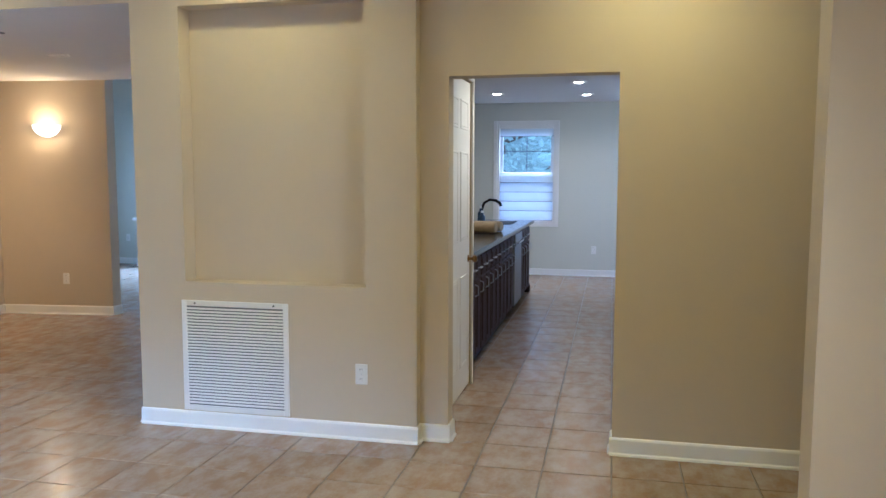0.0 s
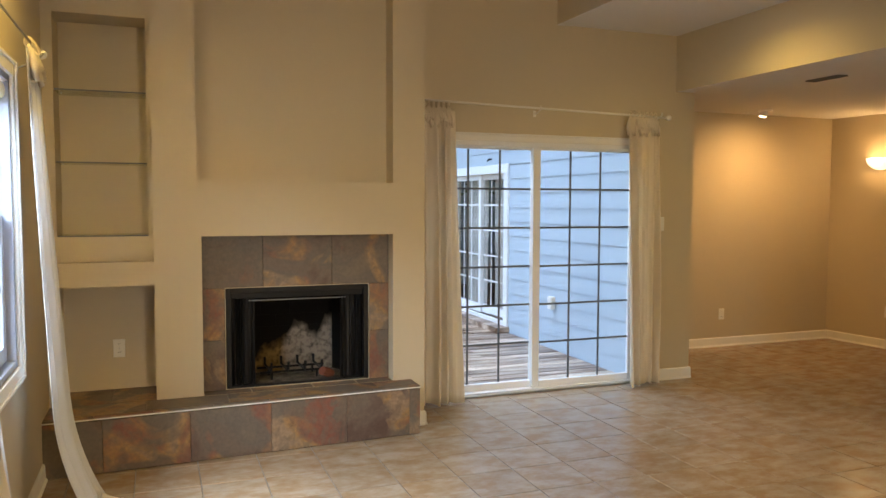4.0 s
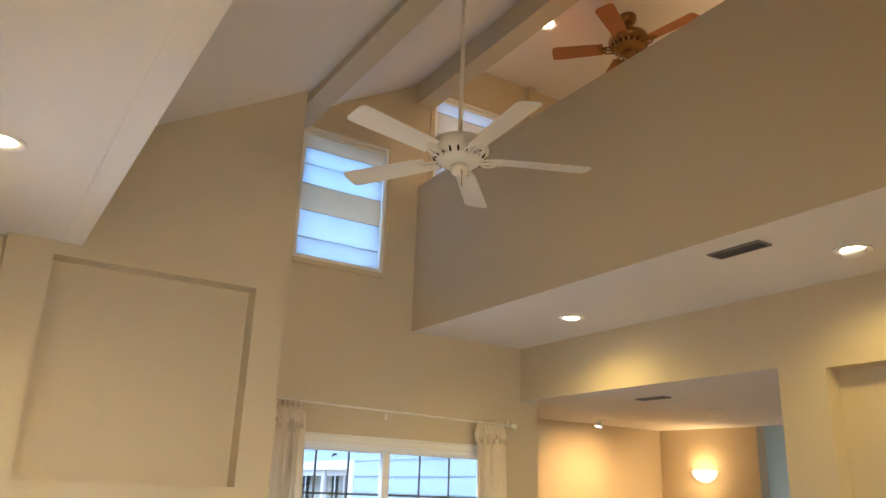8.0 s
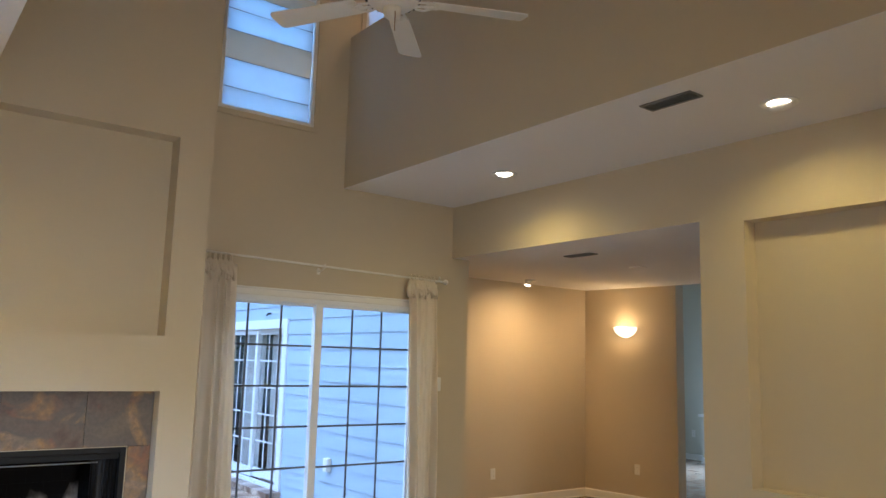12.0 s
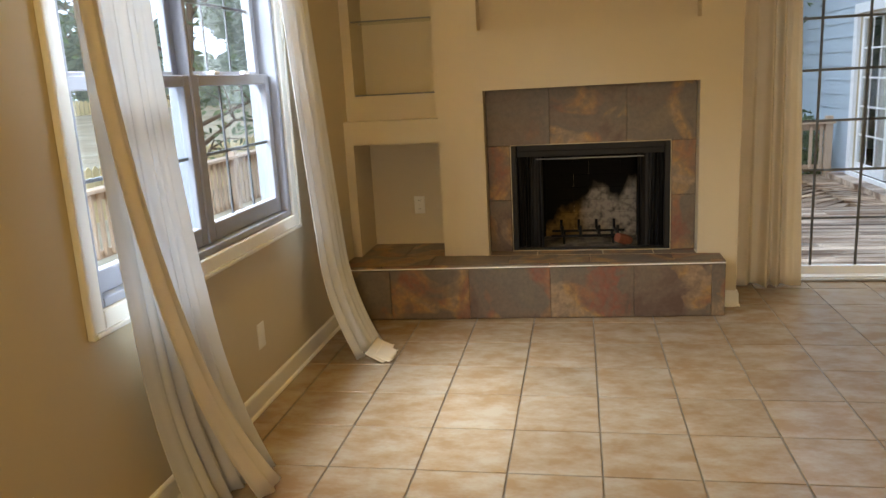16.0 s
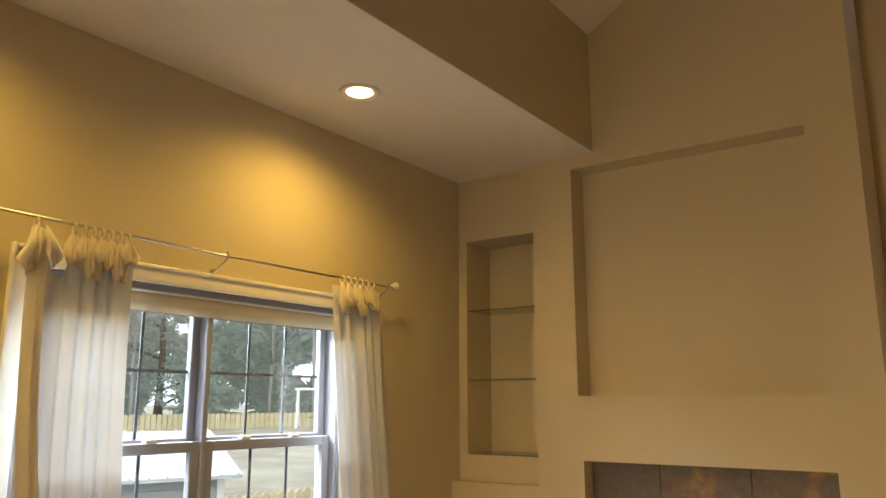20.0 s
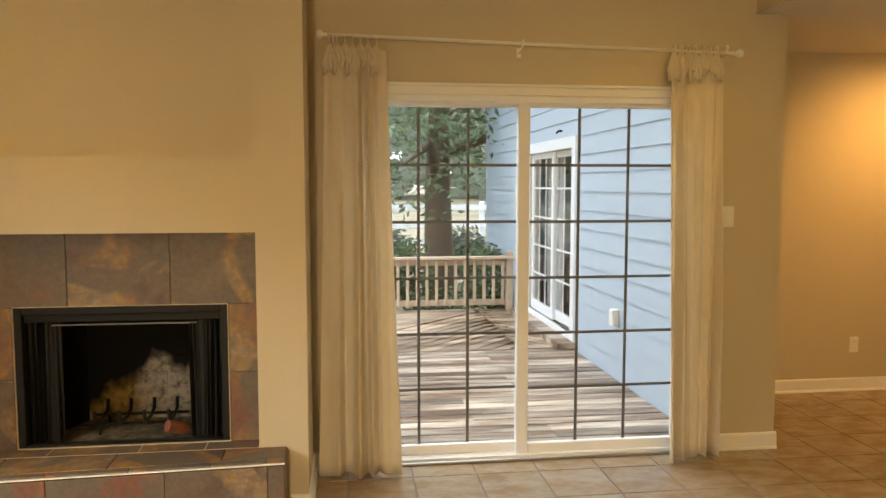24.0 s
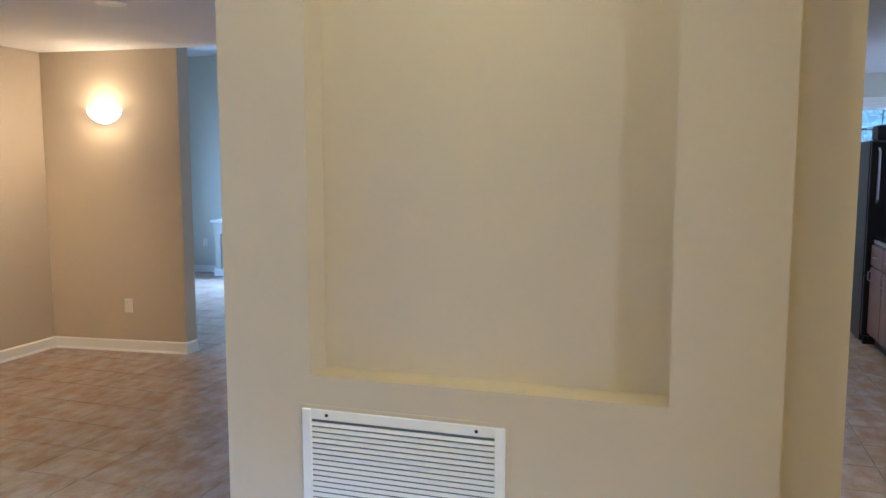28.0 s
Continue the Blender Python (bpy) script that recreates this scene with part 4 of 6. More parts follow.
def curtain(label, pieces, ties, rod_z, group, fabric=CLOTH):
    """pieces: argument lists for drape(); ties: places where the cloth is knotted to the rod."""
    th = thing("curtain", label, "curtain", group=group)
    for n, kw in enumerate(pieces):
        ob = part("panel" if n == 0 else "front_hem", drape(bmesh.new(), **kw), fabric if n == 0 else HEM_CLOTH, th, "" if n == 0 else "twisted leading hem of the cloth", smooth=True)
        m = ob.modifiers.new("thickness", "SOLIDIFY")
        m.thickness, m.offset = 0.0025, 0
    for n, (tx, ty, side) in enumerate(ties):
        b = bmesh.new()
        dx, dy = (0.0, 1.0) if side == "y" else (1.0, 0.0)
        r = 0.017
        tube([(tx + dy * r * math.cos(a), ty + dx * r * math.cos(a), rod_z + 1.3 * r * math.sin(a) - 0.006) for a in [k * 0.698 for k in range(10)]], 0.0045, 6, b)
        w, h = 0.030 + 0.014 * math.sin(3.1 * n), 0.080 + 0.024 * math.sin(2.3 * n + 1)
        for sg in (1, -1):
            o = 0.016 + 0.006 * sg
            tube([(tx + dx * w * k * sg + dy * o * 0.6 * q, ty + dy * w * k * sg + dx * o * q, rod_z - 0.018 - h * q) for k, q in ((0, 0), (0.45, 0.4), (0.95, 1.0), (0.7, 1.6), (0.25, 1.35), (0.1, 0.7), (0, 0.15))], [0.007, 0.011, 0.015, 0.013, 0.011, 0.010, 0.007], 7, b)
        part("tie", b, CLOTH, th, smooth=True)
    return th


def tie_tail(th, x, y, z, width, drop, lean):
    """A creased triangular flap of cloth falling from a knot on the rod."""
    bm, rows = bmesh.new(), []
    for j in range(9):
        v = j / 8
        rows.append([bm.verts.new((x + lean * v + width * v * (i / 6 - 0.5), y + 0.012 * v * math.sin(1.9 * i) + 0.016 * math.sin(math.pi * v), z - drop * v * (1 - 0.30 * abs(i / 3 - 1)))) for i in range(7)])
    for p, q in zip(rows, rows[1:]):
        for i in range(6):
            bm.faces.new((p[i], p[i + 1], q[i + 1], q[i]))
    ob = part("tie_tail", bm, HEM_CLOTH, th, "knotted beige corner of the cloth", smooth=True)
    m = ob.modifiers.new("thickness", "SOLIDIFY")
    m.thickness, m.offset = 0.003, 0


RODZ = 2.305
WX = W + 0.10
rod = thing("curtain_rod", "thin cream metal rod with ball ends over the sliding door", "curtain rod", group="curtain rods")
part("bar", tube([(WX, 1.89, RODZ + 0.024), (WX, 4.13, RODZ - 0.022)], 0.009, 10), FAN_WHITE, rod, smooth=True)
for yy, sg in ((1.89, -1), (4.13, 1)):
    part("finial", lathe([(0, -0.03), (0.012, -0.03), (0.010, -0.015), (0.02, -0.008), (0.026, 0.006), (0.02, 0.02), (0, 0.027)], 14, pose(WX, yy + sg * 0.02, RODZ - 0.023 * sg, -90 * sg)), FAN_WHITE, rod, smooth=True)
for yy in (1.93, 2.93, 4.08):
    b = tube([(W, yy, RODZ - 0.03), (W + 0.05, yy, RODZ - 0.028), (WX, yy, RODZ - 0.012), (WX + 0.014, yy, RODZ + 0.004), (WX + 0.006, yy, RODZ + 0.02)], 0.006, 8)
    box(b, W, yy - 0.012, RODZ - 0.055, W + 0.005, yy + 0.012, RODZ - 0.005)
    part("bracket", b, FAN_WHITE, rod)
curtain("off-white cloth curtain pushed aside, hanging to the tiles", [dict(top=((WX, 1.885), (WX, 2.205)), bottom=((WX + 0.03, 1.83), (WX + 0.05, 2.275)), folds=4.5, amp=0.045, z_top=RODZ - 0.05, z_bot=0.012, normal=(1, 0), seed=3)],
        [(WX, 1.91 + 0.040 * k, "y") for k in range(7)], RODZ, "curtains at the sliding door")
curtain("off-white cloth curtain pushed aside beside the switch", [dict(top=((WX, 3.755), (WX, 4.06)), bottom=((WX + 0.06, 3.765), (WX - 0.02, 4.09)), folds=4, amp=0.045, z_top=RODZ - 0.05, z_bot=0.015, normal=(1, 0), seed=8)],
        [(WX, 3.775 + 0.041 * k, "y") for k in range(7)], RODZ, "curtains at the sliding door")
SRODZ, SY = 2.275, S + 0.10
rod = thing("curtain_rod", "thin bronze metal rod with ball ends over the double window", "curtain rod", group="curtain rods")
part("bar", tube([(-2.04, SY, SRODZ + 0.018), (-3.06, SY, SRODZ + 0.002), (-4.20, SY, SRODZ + 0.002)], 0.0055, 10), STEEL, rod, smooth=True)
for xx, sg in ((-2.04, 1), (-4.20, -1)):
    part("finial", lathe([(0, -0.02), (0.012, -0.02), (0.012, -0.01), (0.02, 0.0), (0.024, 0.012), (0.018, 0.026), (0, 0.032)], 14, pose(xx + sg * 0.015, SY, SRODZ + 0.012, 0, 90 * sg)), PLASTIC, rod, smooth=True)
for xx in (-2.09, -3.07, -4.16):
    b = tube([(xx, S, SRODZ - 0.07), (xx, S + 0.05, SRODZ - 0.045), (xx, SY, SRODZ - 0.012), (xx, SY + 0.014, SRODZ + 0.004), (xx, SY + 0.004, SRODZ + 0.02)], 0.0042, 8)
    box(b, xx - 0.009, S, SRODZ - 0.095, xx + 0.009, S + 0.004, SRODZ - 0.045)
    part("bracket", b, STEEL, rod)
left_sheer = curtain("off-white cloth curtain gathered at the window with a twisted edge",
        [dict(top=((-2.245, SY), (-2.63, SY)), bottom=((-2.42, SY - 0.02), (-2.80, SY + 0.12)), folds=6, amp=0.014, cols=150, dip=(0.08, 0.42, 0.15), z_top=SRODZ - 0.04, z_bot=0.012, normal=(0, 1), seed=11, kick=0.06, hang=2.5),
         dict(top=((-2.225, SY + 0.02), (-2.285, SY + 0.035)), bottom=((-2.56, SY + 0.17), (-2.70, SY + 0.20)), folds=1.0, amp=0.014, z_top=SRODZ - 0.03, z_bot=0.012, normal=(0, 1), seed=5, cols=30, kick=0.05, hang=2.5)],
        [(-2.25, SY, "x")] + [(-2.385 - 0.036 * k, SY, "x") for k in range(7)], SRODZ, "curtains at the double window", SHEER)
tie_tail(left_sheer, -2.245, SY + 0.030, SRODZ - 0.012, 0.075, 0.19, 0.025)
tie_tail(left_sheer, -2.262, SY + 0.036, SRODZ - 0.014, 0.060, 0.15, -0.045)
curtain("off-white cloth curtain hanging beside the hearth, puddled on tiles",
        [dict(top=((-3.73, SY), (-4.09, SY)), bottom=((-3.90, SY + 0.07), (-4.22, SY + 0.13)), folds=5, amp=0.026, cols=130, z_top=SRODZ - 0.04, z_bot=0.02, normal=(0, 1), seed=21, kick=0.12)],
        [(-3.80 - 0.046 * k, SY, "x") for k in range(6)], SRODZ, "curtains at the double window", SHEER)
b = bmesh.new()
for n, (dx, dy, w, d, rz) in enumerate(((0, 0, 0.26, 0.10, 20), (0.04, 0.05, 0.18, 0.09, -15), (-0.05, 0.02, 0.15, 0.08, 55))):
    drape(b, ((-4.04 + dx - w / 2, -0.23 + dy), (-4.04 + dx + w / 2, -0.23 + dy)), ((-4.04 + dx - w / 2 + 0.03, -0.23 + dy + d), (-4.04 + dx + w / 2 + 0.02, -0.23 + dy + d)), 2.5, 0.012, 0.05 - 0.008 * n, 0.006 + 0.004 * n, (0, 0.3), seed=30 + n, cols=24, rows=8)
puddle = solid("curtain_hem", b, CLOTH, "loose off-white curtain hem lying folded on the tiles", "curtain", group="curtains at the double window", smooth=True)
m = puddle.modifiers.new("thickness", "SOLIDIFY")
m.thickness = 0.003


# ---- fireplace ----
def piece(name, parent, material, x0, y0, z0, x1, y1, z1, bevel=0.003, label=""):
    """One slab with its own origin, so that its grain differs from its neighbours'."""
    c = ((x0 + x1) / 2, (y0 + y1) / 2, (z0 + z1) / 2)
    ob = part(name, boxed(x0 - c[0], y0 - c[1], z0 - c[2], x1 - c[0], y1 - c[1], z1 - c[2], bevel=bevel), material, parent, label)
    ob.location = c
    return ob


HX = -4.655
hearth = thing("hearth", "raised hearth clad in multicoloured slate tiles", "hearth", kind="structure")
core = vox([-5.335, -5.02, HX - 0.012], [S, 0.045, 0.32, 1.57, 1.688], [0, HZ - 0.012], lambda x, y, z: True)
part("core", core, SLATE_GROUT, hearth)
G = 0.0010
fy = [S, -0.253, 0.227, 0.707, 1.189, 1.625, 1.70]
for a, b in zip(fy, fy[1:]):
    piece("slate_tile", hearth, SLATE, HX - 0.012, a + G, 0.004, HX, b - G, HZ - 0.020)
ty = [S, -0.02, 0.46, 0.94, 1.42, 1.70]
for a, b in zip(ty, ty[1:]):
    piece("slate_tile", hearth, SLATE, -4.905, a + G, HZ - 0.012, HX - 0.046, b - G, HZ + 0.001)
ny = [S, -0.30, 0.02, 0.36, 0.70, 1.04, 1.38, 1.62, 1.70]
for a, b in zip(ny, ny[1:]):
    piece("slate_nosing", hearth, SLATE, HX - 0.042, a + G, HZ - 0.012, HX - 0.004, b - G, HZ + 0.001)
for a, b in zip([S, -0.22, 0.045], [-0.22, 0.045]):
    piece("slate_tile", hearth, SLATE, -5.335, a + G, HZ - 0.012, -4.910, b - G, HZ + 0.001)
for a, b in zip([0.324, 0.62, 1.02, 1.32], [0.62, 1.02, 1.32, 1.566]):
    piece("slate_tile", hearth, SLATE, -5.03, a + G, HZ - 0.012, -4.910, b - G, HZ + 0.001)
piece("edge_strip", hearth, TRIM, HX - 0.004, S, HZ - 0.015, HX + 0.003, 1.702, HZ - 0.008, 0.002, "pale grout edge strip")
piece("slate_tile", hearth, SLATE, HX - 0.30, 1.688, 0.004, HX - 0.004, 1.70, HZ - 0.012)

# the hearth's front runs a little askew to the chimney breast
for ob in hearth.children:
    for v in ob.data.vertices:
        if ob.location.x + v.co.x > -4.80:
            v.co.x -= 0.05 * (ob.location.y + v.co.y - 0.6)

fire = thing("fireplace", "black metal fireplace framed by multicoloured slate tiles", "fireplace", kind="structure")
SX = -5.01
FB = (0.468, 1.423, HZ + 0.006, 0.997)
back = vox([SX - 0.025, SX - 0.010], [0.321, FB[0], FB[1], 1.569], [HZ, FB[3], 1.341], lambda x, y, z: not (inside(y, FB[0], FB[1]) and z < FB[3]))
part("backing", back, SLATE_GROUT, fire)
for a, b, c, d in ((0.322, 0.707, 0.999, 1.340), (0.707, 1.167, 0.999, 1.340), (1.167, 1.568, 0.999, 1.340), (0.322, 0.462, HZ + 0.002, 0.660), (0.322, 0.462, 0.660, 0.999), (1.429, 1.568, HZ + 0.002, 0.672), (1.429, 1.568, 0.672, 0.999)):
    piece("slate_tile", fire, SLATE, SX - 0.010, a + G, c + G, SX, b - G, d - G)
for f in frame_boxes(FB[0] - 0.004, FB[1] + 0.004, HZ + 0.002, FB[3] + 0.004, 0.004):
    piece("edge_strip", fire, PAINT, SX - 0.010, f[0], f[2], SX + 0.002, f[1], f[3], 0.001)
BK = W + 0.02
for f, nm in zip(frame_boxes(FB[0], FB[1], FB[2], FB[3], 0.035, 0.012), ("side_frame", "side_frame", "lintel", "bottom_frame")):
    piece(nm, fire, BLACK, SX - 0.05, f[0], f[2], SX - 0.004, f[1], f[3], 0.003)
piece("lintel_lip", fire, BLACK, SX - 0.06, FB[0] + 0.035, FB[3] - 0.075, SX - 0.03, FB[1] - 0.035, FB[3] - 0.037, 0.003)
piece("damper_bar", fire, GREYMETAL, SX - 0.055, FB[0] + 0.15, FB[3] - 0.095, SX - 0.045, FB[1] - 0.15, FB[3] - 0.088, 0.001, "dull metal screen rail")
b = bmesh.new()
yl, yr, zt = (FB[0] + 0.03, 0.66), (FB[1] - 0.03, 1.25), FB[3] - 0.03
for (ya, yb) in (yl, yr):
    vs = [b.verts.new(p) for p in ((SX - 0.05, ya, HZ), (BK + 0.02, yb, HZ), (BK + 0.02, yb, zt), (SX - 0.05, ya, zt))]
    b.faces.new(vs)
part("side_lining", b, SOOT, fire, "soot-blackened brick lining")
brick_back = bmesh.new()
for r in range(8):
    z = HZ + 0.085 * r
    for k in range(-1, 4):
        ya, yb = 0.64 + 0.205 * k + (0.1 if r % 2 else 0), 0.64 + 0.205 * (k + 1) + (0.1 if r % 2 else 0)
        ya, yb = max(ya, 0.645), min(yb, 1.265)
        if yb - ya > 0.02:
            box(brick_back, BK, ya + 0.0004, z + 0.0004, BK + 0.03, yb - 0.0004, z + 0.0846, bevel=0.0006)
part("firebrick_back", brick_back, burnt_brick(0.645, 1.265, HZ), fire, "firebrick burnt pale low down and sooty above")
part("firebox_top", boxed(BK, FB[0] + 0.02, zt, SX - 0.05, FB[1] - 0.02, zt + 0.01), SOOT, fire)
part("firebox_floor", boxed(BK, FB[0] + 0.02, HZ - 0.008, SX - 0.01, FB[1] - 0.02, HZ + 0.010), ASH, fire, "ash-strewn firebox floor")
def mesh_screen(ya, yb, seed):
    b = bmesh.new()
    drape(b, ((SX - 0.062, ya), (SX - 0.062, yb)), ((SX - 0.062, ya), (SX - 0.062, yb)), 6, 0.012, FB[3] - 0.06, HZ + 0.012, (1, 0), seed=seed, cols=60, rows=6, gather=0.9)
    return b


for n, (ya, yb) in enumerate(((FB[0] + 0.04, FB[0] + 0.19), (FB[1] - 0.19, FB[1] - 0.04))):
    part("spark_screen", mesh_screen(ya, yb, 40 + n), BLACK, fire, "bunched black mesh spark screen")
grate = thing("fire_grate", "black iron log grate standing in the ash", "fire grate", (0, 0, 0))
b = bmesh.new()
GX = BK + 0.19
for k in range(4):
    y = 0.76 + 0.115 * k
    g = tube([(GX - 0.12, y, HZ + 0.13), (GX - 0.11, y, HZ + 0.075), (GX, y + 0.01, HZ + 0.07), (GX + 0.12, y + 0.012, HZ + 0.075), (GX + 0.14, y + 0.012, HZ + 0.135)], 0.009, 8)
    part("grate_bar", g, BLACK, grate, smooth=True)
for xx in (GX - 0.07, GX + 0.09):
    part("cross_bar", tube([(xx, 0.70, HZ + 0.062), (xx, 1.17, HZ + 0.062)], 0.008, 8), BLACK, grate, smooth=True)
for yy in (0.78, 1.09):
    for xx in (GX - 0.07, GX + 0.09):
        part("leg", tube([(xx, yy, HZ + 0.010), (xx, yy, HZ + 0.06)], 0.008, 8), BLACK, grate, smooth=True)
log = lathe([(0, -0.06), (0.028, -0.06), (0.034, -0.02), (0.03, 0.05), (0, 0.055)], 9, pose(GX + 0.13, 1.15, HZ + 0.045, 70, 0, 40))
solid("brick_piece", log, RED_BRICK, "broken red brick piece beside the iron grate", "brick")

# glass shelves
for z in (2.225, 1.793, 1.347):
    sh = solid("glass_shelf", boxed(-5.275, -0.498, z - 0.004, SHX - 0.012, 0.010, z + 0.004, bevel=0.001), SHELF_GLASS, "clear glass shelf set into the tall recess", "shelf", group="glass shelves")
    part("front_edge", boxed(SHX - 0.012, -0.498, z - 0.0045, SHX - 0.0105, 0.010, z + 0.0045), MUNTIN, sh, "dark polished glass edge")
    for yy in (-0.47, -0.003):
        part("shelf_pin", lathe([(0, 0), (0.005, 0), (0.005, 0.01), (0, 0.01)], 8, pose(-5.12, yy, z - 0.014)), STEEL, sh)

# ---- return air grille, plates ----
gx0, gx1, gz0, gz1 = -2.553, -1.868, 0.104, 0.776
grille = thing("return_air_grille", "white metal return air grille in the wall", "air grille")
for f in frame_boxes(gx0, gx1, gz0, gz1, 0.034):
    part("frame_bar", bar("y", N - 0.010, N - 0.001, *f, bevel=0.003), TRIM, grille)
for f in frame_boxes(gx0 - 0.012, gx1 + 0.012, gz0 - 0.012, gz1 + 0.012, 0.012):
    part("caulk_lip", bar("y", N - 0.003, N - 0.0005, *f), PAINT, grille)
# Dark sheet on the uncut wall stands for the unlit hollow behind.
part("filter", boxed(gx0 + 0.03, N - 0.0016, gz0 + 0.03, gx1 - 0.03, N - 0.0010, gz1 - 0.03), MUNTIN, grille, "dark sheet standing for the hollow behind the slats")
nsl = 32
slat = bmesh.new()
prism(slat, [(-0.0112, -0.0056), (-0.0098, -0.0060), (-0.0022, 0.0046), (-0.0038, 0.0052)], "x", gx0 + 0.034, gx1 - 0.034)
slat_me = mesh_of("slat", slat, TRIM)
for k in range(nsl):
    s = new("slat", slat_me)
    s.parent, s.location = grille, (0, N, gz0 + 0.049 + (gz1 - gz0 - 0.098) * k / (nsl - 1))
for xx in (gx0 + 0.09, gx1 - 0.09):
    part("screw", lathe([(0, 0), (0.006, 0), (0.005, 0.003), (0, 0.004)], 10, pose(xx, N - 0.010, gz1 - 0.017, 90)), BLACK, grille)


def wall_plate(label, at, face, kind="outlet", group="wall plates"):
    """An electrical plate; face is the turn in degrees of its outward normal from -y."""
    th = thing("wall_outlet" if kind == "outlet" else "light_switch" if kind == "switch" else "blank_plate", label, "outlet" if kind == "outlet" else "switch" if kind == "switch" else "wall plate", at, group, rz=face)
    part("plate", boxed(-0.037, -0.006, -0.06, 0.037, 0.0, 0.06, bevel=0.003), PLASTIC, th)
    if kind == "outlet":
        for z in (-0.028, 0.028):
            r = part("receptacle", lathe([(0, 0), (0.017, 0), (0.0165, 0.002), (0, 0.002)], 14, pose(0, -0.006, z, 90)), PLASTIC, th)
            for dx in (-0.006, 0.006):
                part("slot", boxed(dx - 0.001, -0.0092, z - 0.002, dx + 0.001, -0.0080, z + 0.006), BLACK, r)
    elif kind == "switch":
        part("rocker", boxed(-0.016, -0.010, -0.032, 0.016, -0.005, 0.032, bevel=0.002), PLASTIC, th)
    part("screw", lathe([(0, 0), (0.003, 0), (0, 0.0015)], 8, pose(0, -0.006, 0, 90)), STEEL, th)
    return th


wall_plate("white duplex outlet plate on the pillar wall", (-1.426, N, 0.385), 0)
wall_plate("white duplex outlet plate on the nook wall", (NOOKX, 5.81, 0.353), 90)
wall_plate("white duplex outlet plate under the sconce", (-5.855, nook_y(-5.855), 0.395), 6.1)
wall_plate("white duplex outlet plate low on the window wall", (-1.865, S, 0.335), 180)
wall_plate("white blank plate under the window", (-3.40, S, 0.325), 180, "blank")
wall_plate("white duplex outlet plate inside the square recess", (-5.29, -0.185, 0.60), 90)
wall_plate("white switch plate beside the sliding door", (W, 4.168, 1.378), 90, "switch")
wall_plate("white duplex outlet plate on the kitchen wall", (-0.30, KN, 0.40), 0)
wall_plate("white duplex outlet plate on the far room wall", (-8.22, 11.90, 0.45), 0)
fo = thing("floor_outlet", "small brass floor outlet cover set in the tiles", "floor outlet", (-2.853, 2.49, 0), rz=-15)
part("plate", boxed(-0.065, -0.035, 0.0, 0.065, 0.035, 0.006, bevel=0.002), BRASSY, fo)
part("lid", boxed(-0.03, -0.02, 0.006, 0.03, 0.02, 0.010, bevel=0.002), BRASSY, fo)


# ---- ceiling fixtures ----
def can(label, x, y, z, group, radius=0.097):
    th = thing("recessed_light", label, "ceiling light", (x, y, z), group)
    part("trim_ring", lathe([(radius * 0.62, 0.0), (radius, 0.0), (radius * 1.02, -0.006), (radius * 0.92, -0.013), (radius * 0.64, -0.004)], 28), TRIM, th, smooth=True)
    part("bulb", lathe([(0, -0.016), (radius * 0.42, -0.013), (radius * 0.62, -0.003)], 24), BULB, th, "glowing frosted bulb", smooth=True)
    return th


for cx, cy in CANS_N + CANS_S:
    can("lit recessed ceiling light with white ring", cx, cy, (SOFFIT if cy > 1 else SOFFIT_S) - 0.001, "recessed lights")
# one soffit light is an adjustable eyeball turned to the niche
eyeball = bpy.data.objects["recessed_light.001"]
part("eyeball", lathe([(0.052, 0.010), (0.060, -0.012), (0.057, -0.034), (0.046, -0.040), (0.040, -0.030)], 24, pose(0, 0.012, -0.004, 22)), TRIM, eyeball, smooth=True)
# The last two fixtures are added to house unseen fill lamps.
for kx, ky in ((-1.595, 10.59), (-0.46, 9.5), (-0.416, 10.9), (-1.6, 7.6), (-0.3, 5.6)):
    can("lit recessed kitchen light with white ring, seen or added", kx, ky, KZ - 0.001, "recessed lights")
for lx, ly in ((-3.25, 3.87), (-4.46, 3.81)):
    can("lit recessed loft light with white ring", lx, ly, 5.753, "recessed lights")
can("lit recessed light of the far room", -6.93, 10.79, 3.189, "recessed lights")
gim = thing("spot_light", "white adjustable ceiling spot washing the nook wall", "ceiling light", (-6.22, 6.0, NOOKZ))
part("base_ring", lathe([(0, 0), (0.07, 0), (0.068, -0.012), (0, -0.014)], 24), TRIM, gim, smooth=True)
part("head", lathe([(0, 0.03), (0.034, 0.03), (0.045, -0.03), (0.043, -0.034), (0.036, -0.028)], 20, pose(-0.02, -0.01, -0.035, -14, 4, 0)), TRIM, gim, smooth=True)
part("bulb", lathe([(0, -0.02), (0.036, -0.024)], 20, pose(-0.02, -0.01, -0.035, -14, 4, 0)), BULB, gim)
dn = thing("recessed_light", "unlit recessed ceiling light with white ring", "ceiling light", (-4.606, 5.89, NOOKZ), "recessed lights")
part("trim_ring", lathe([(0.06, 0.0), (0.085, 0.0), (0.087, -0.006), (0.078, -0.012), (0.061, -0.008)], 28), TRIM, dn, smooth=True)
part("lens", lathe([(0, -0.004), (0.061, -0.005)], 24), PLASTIC, dn)


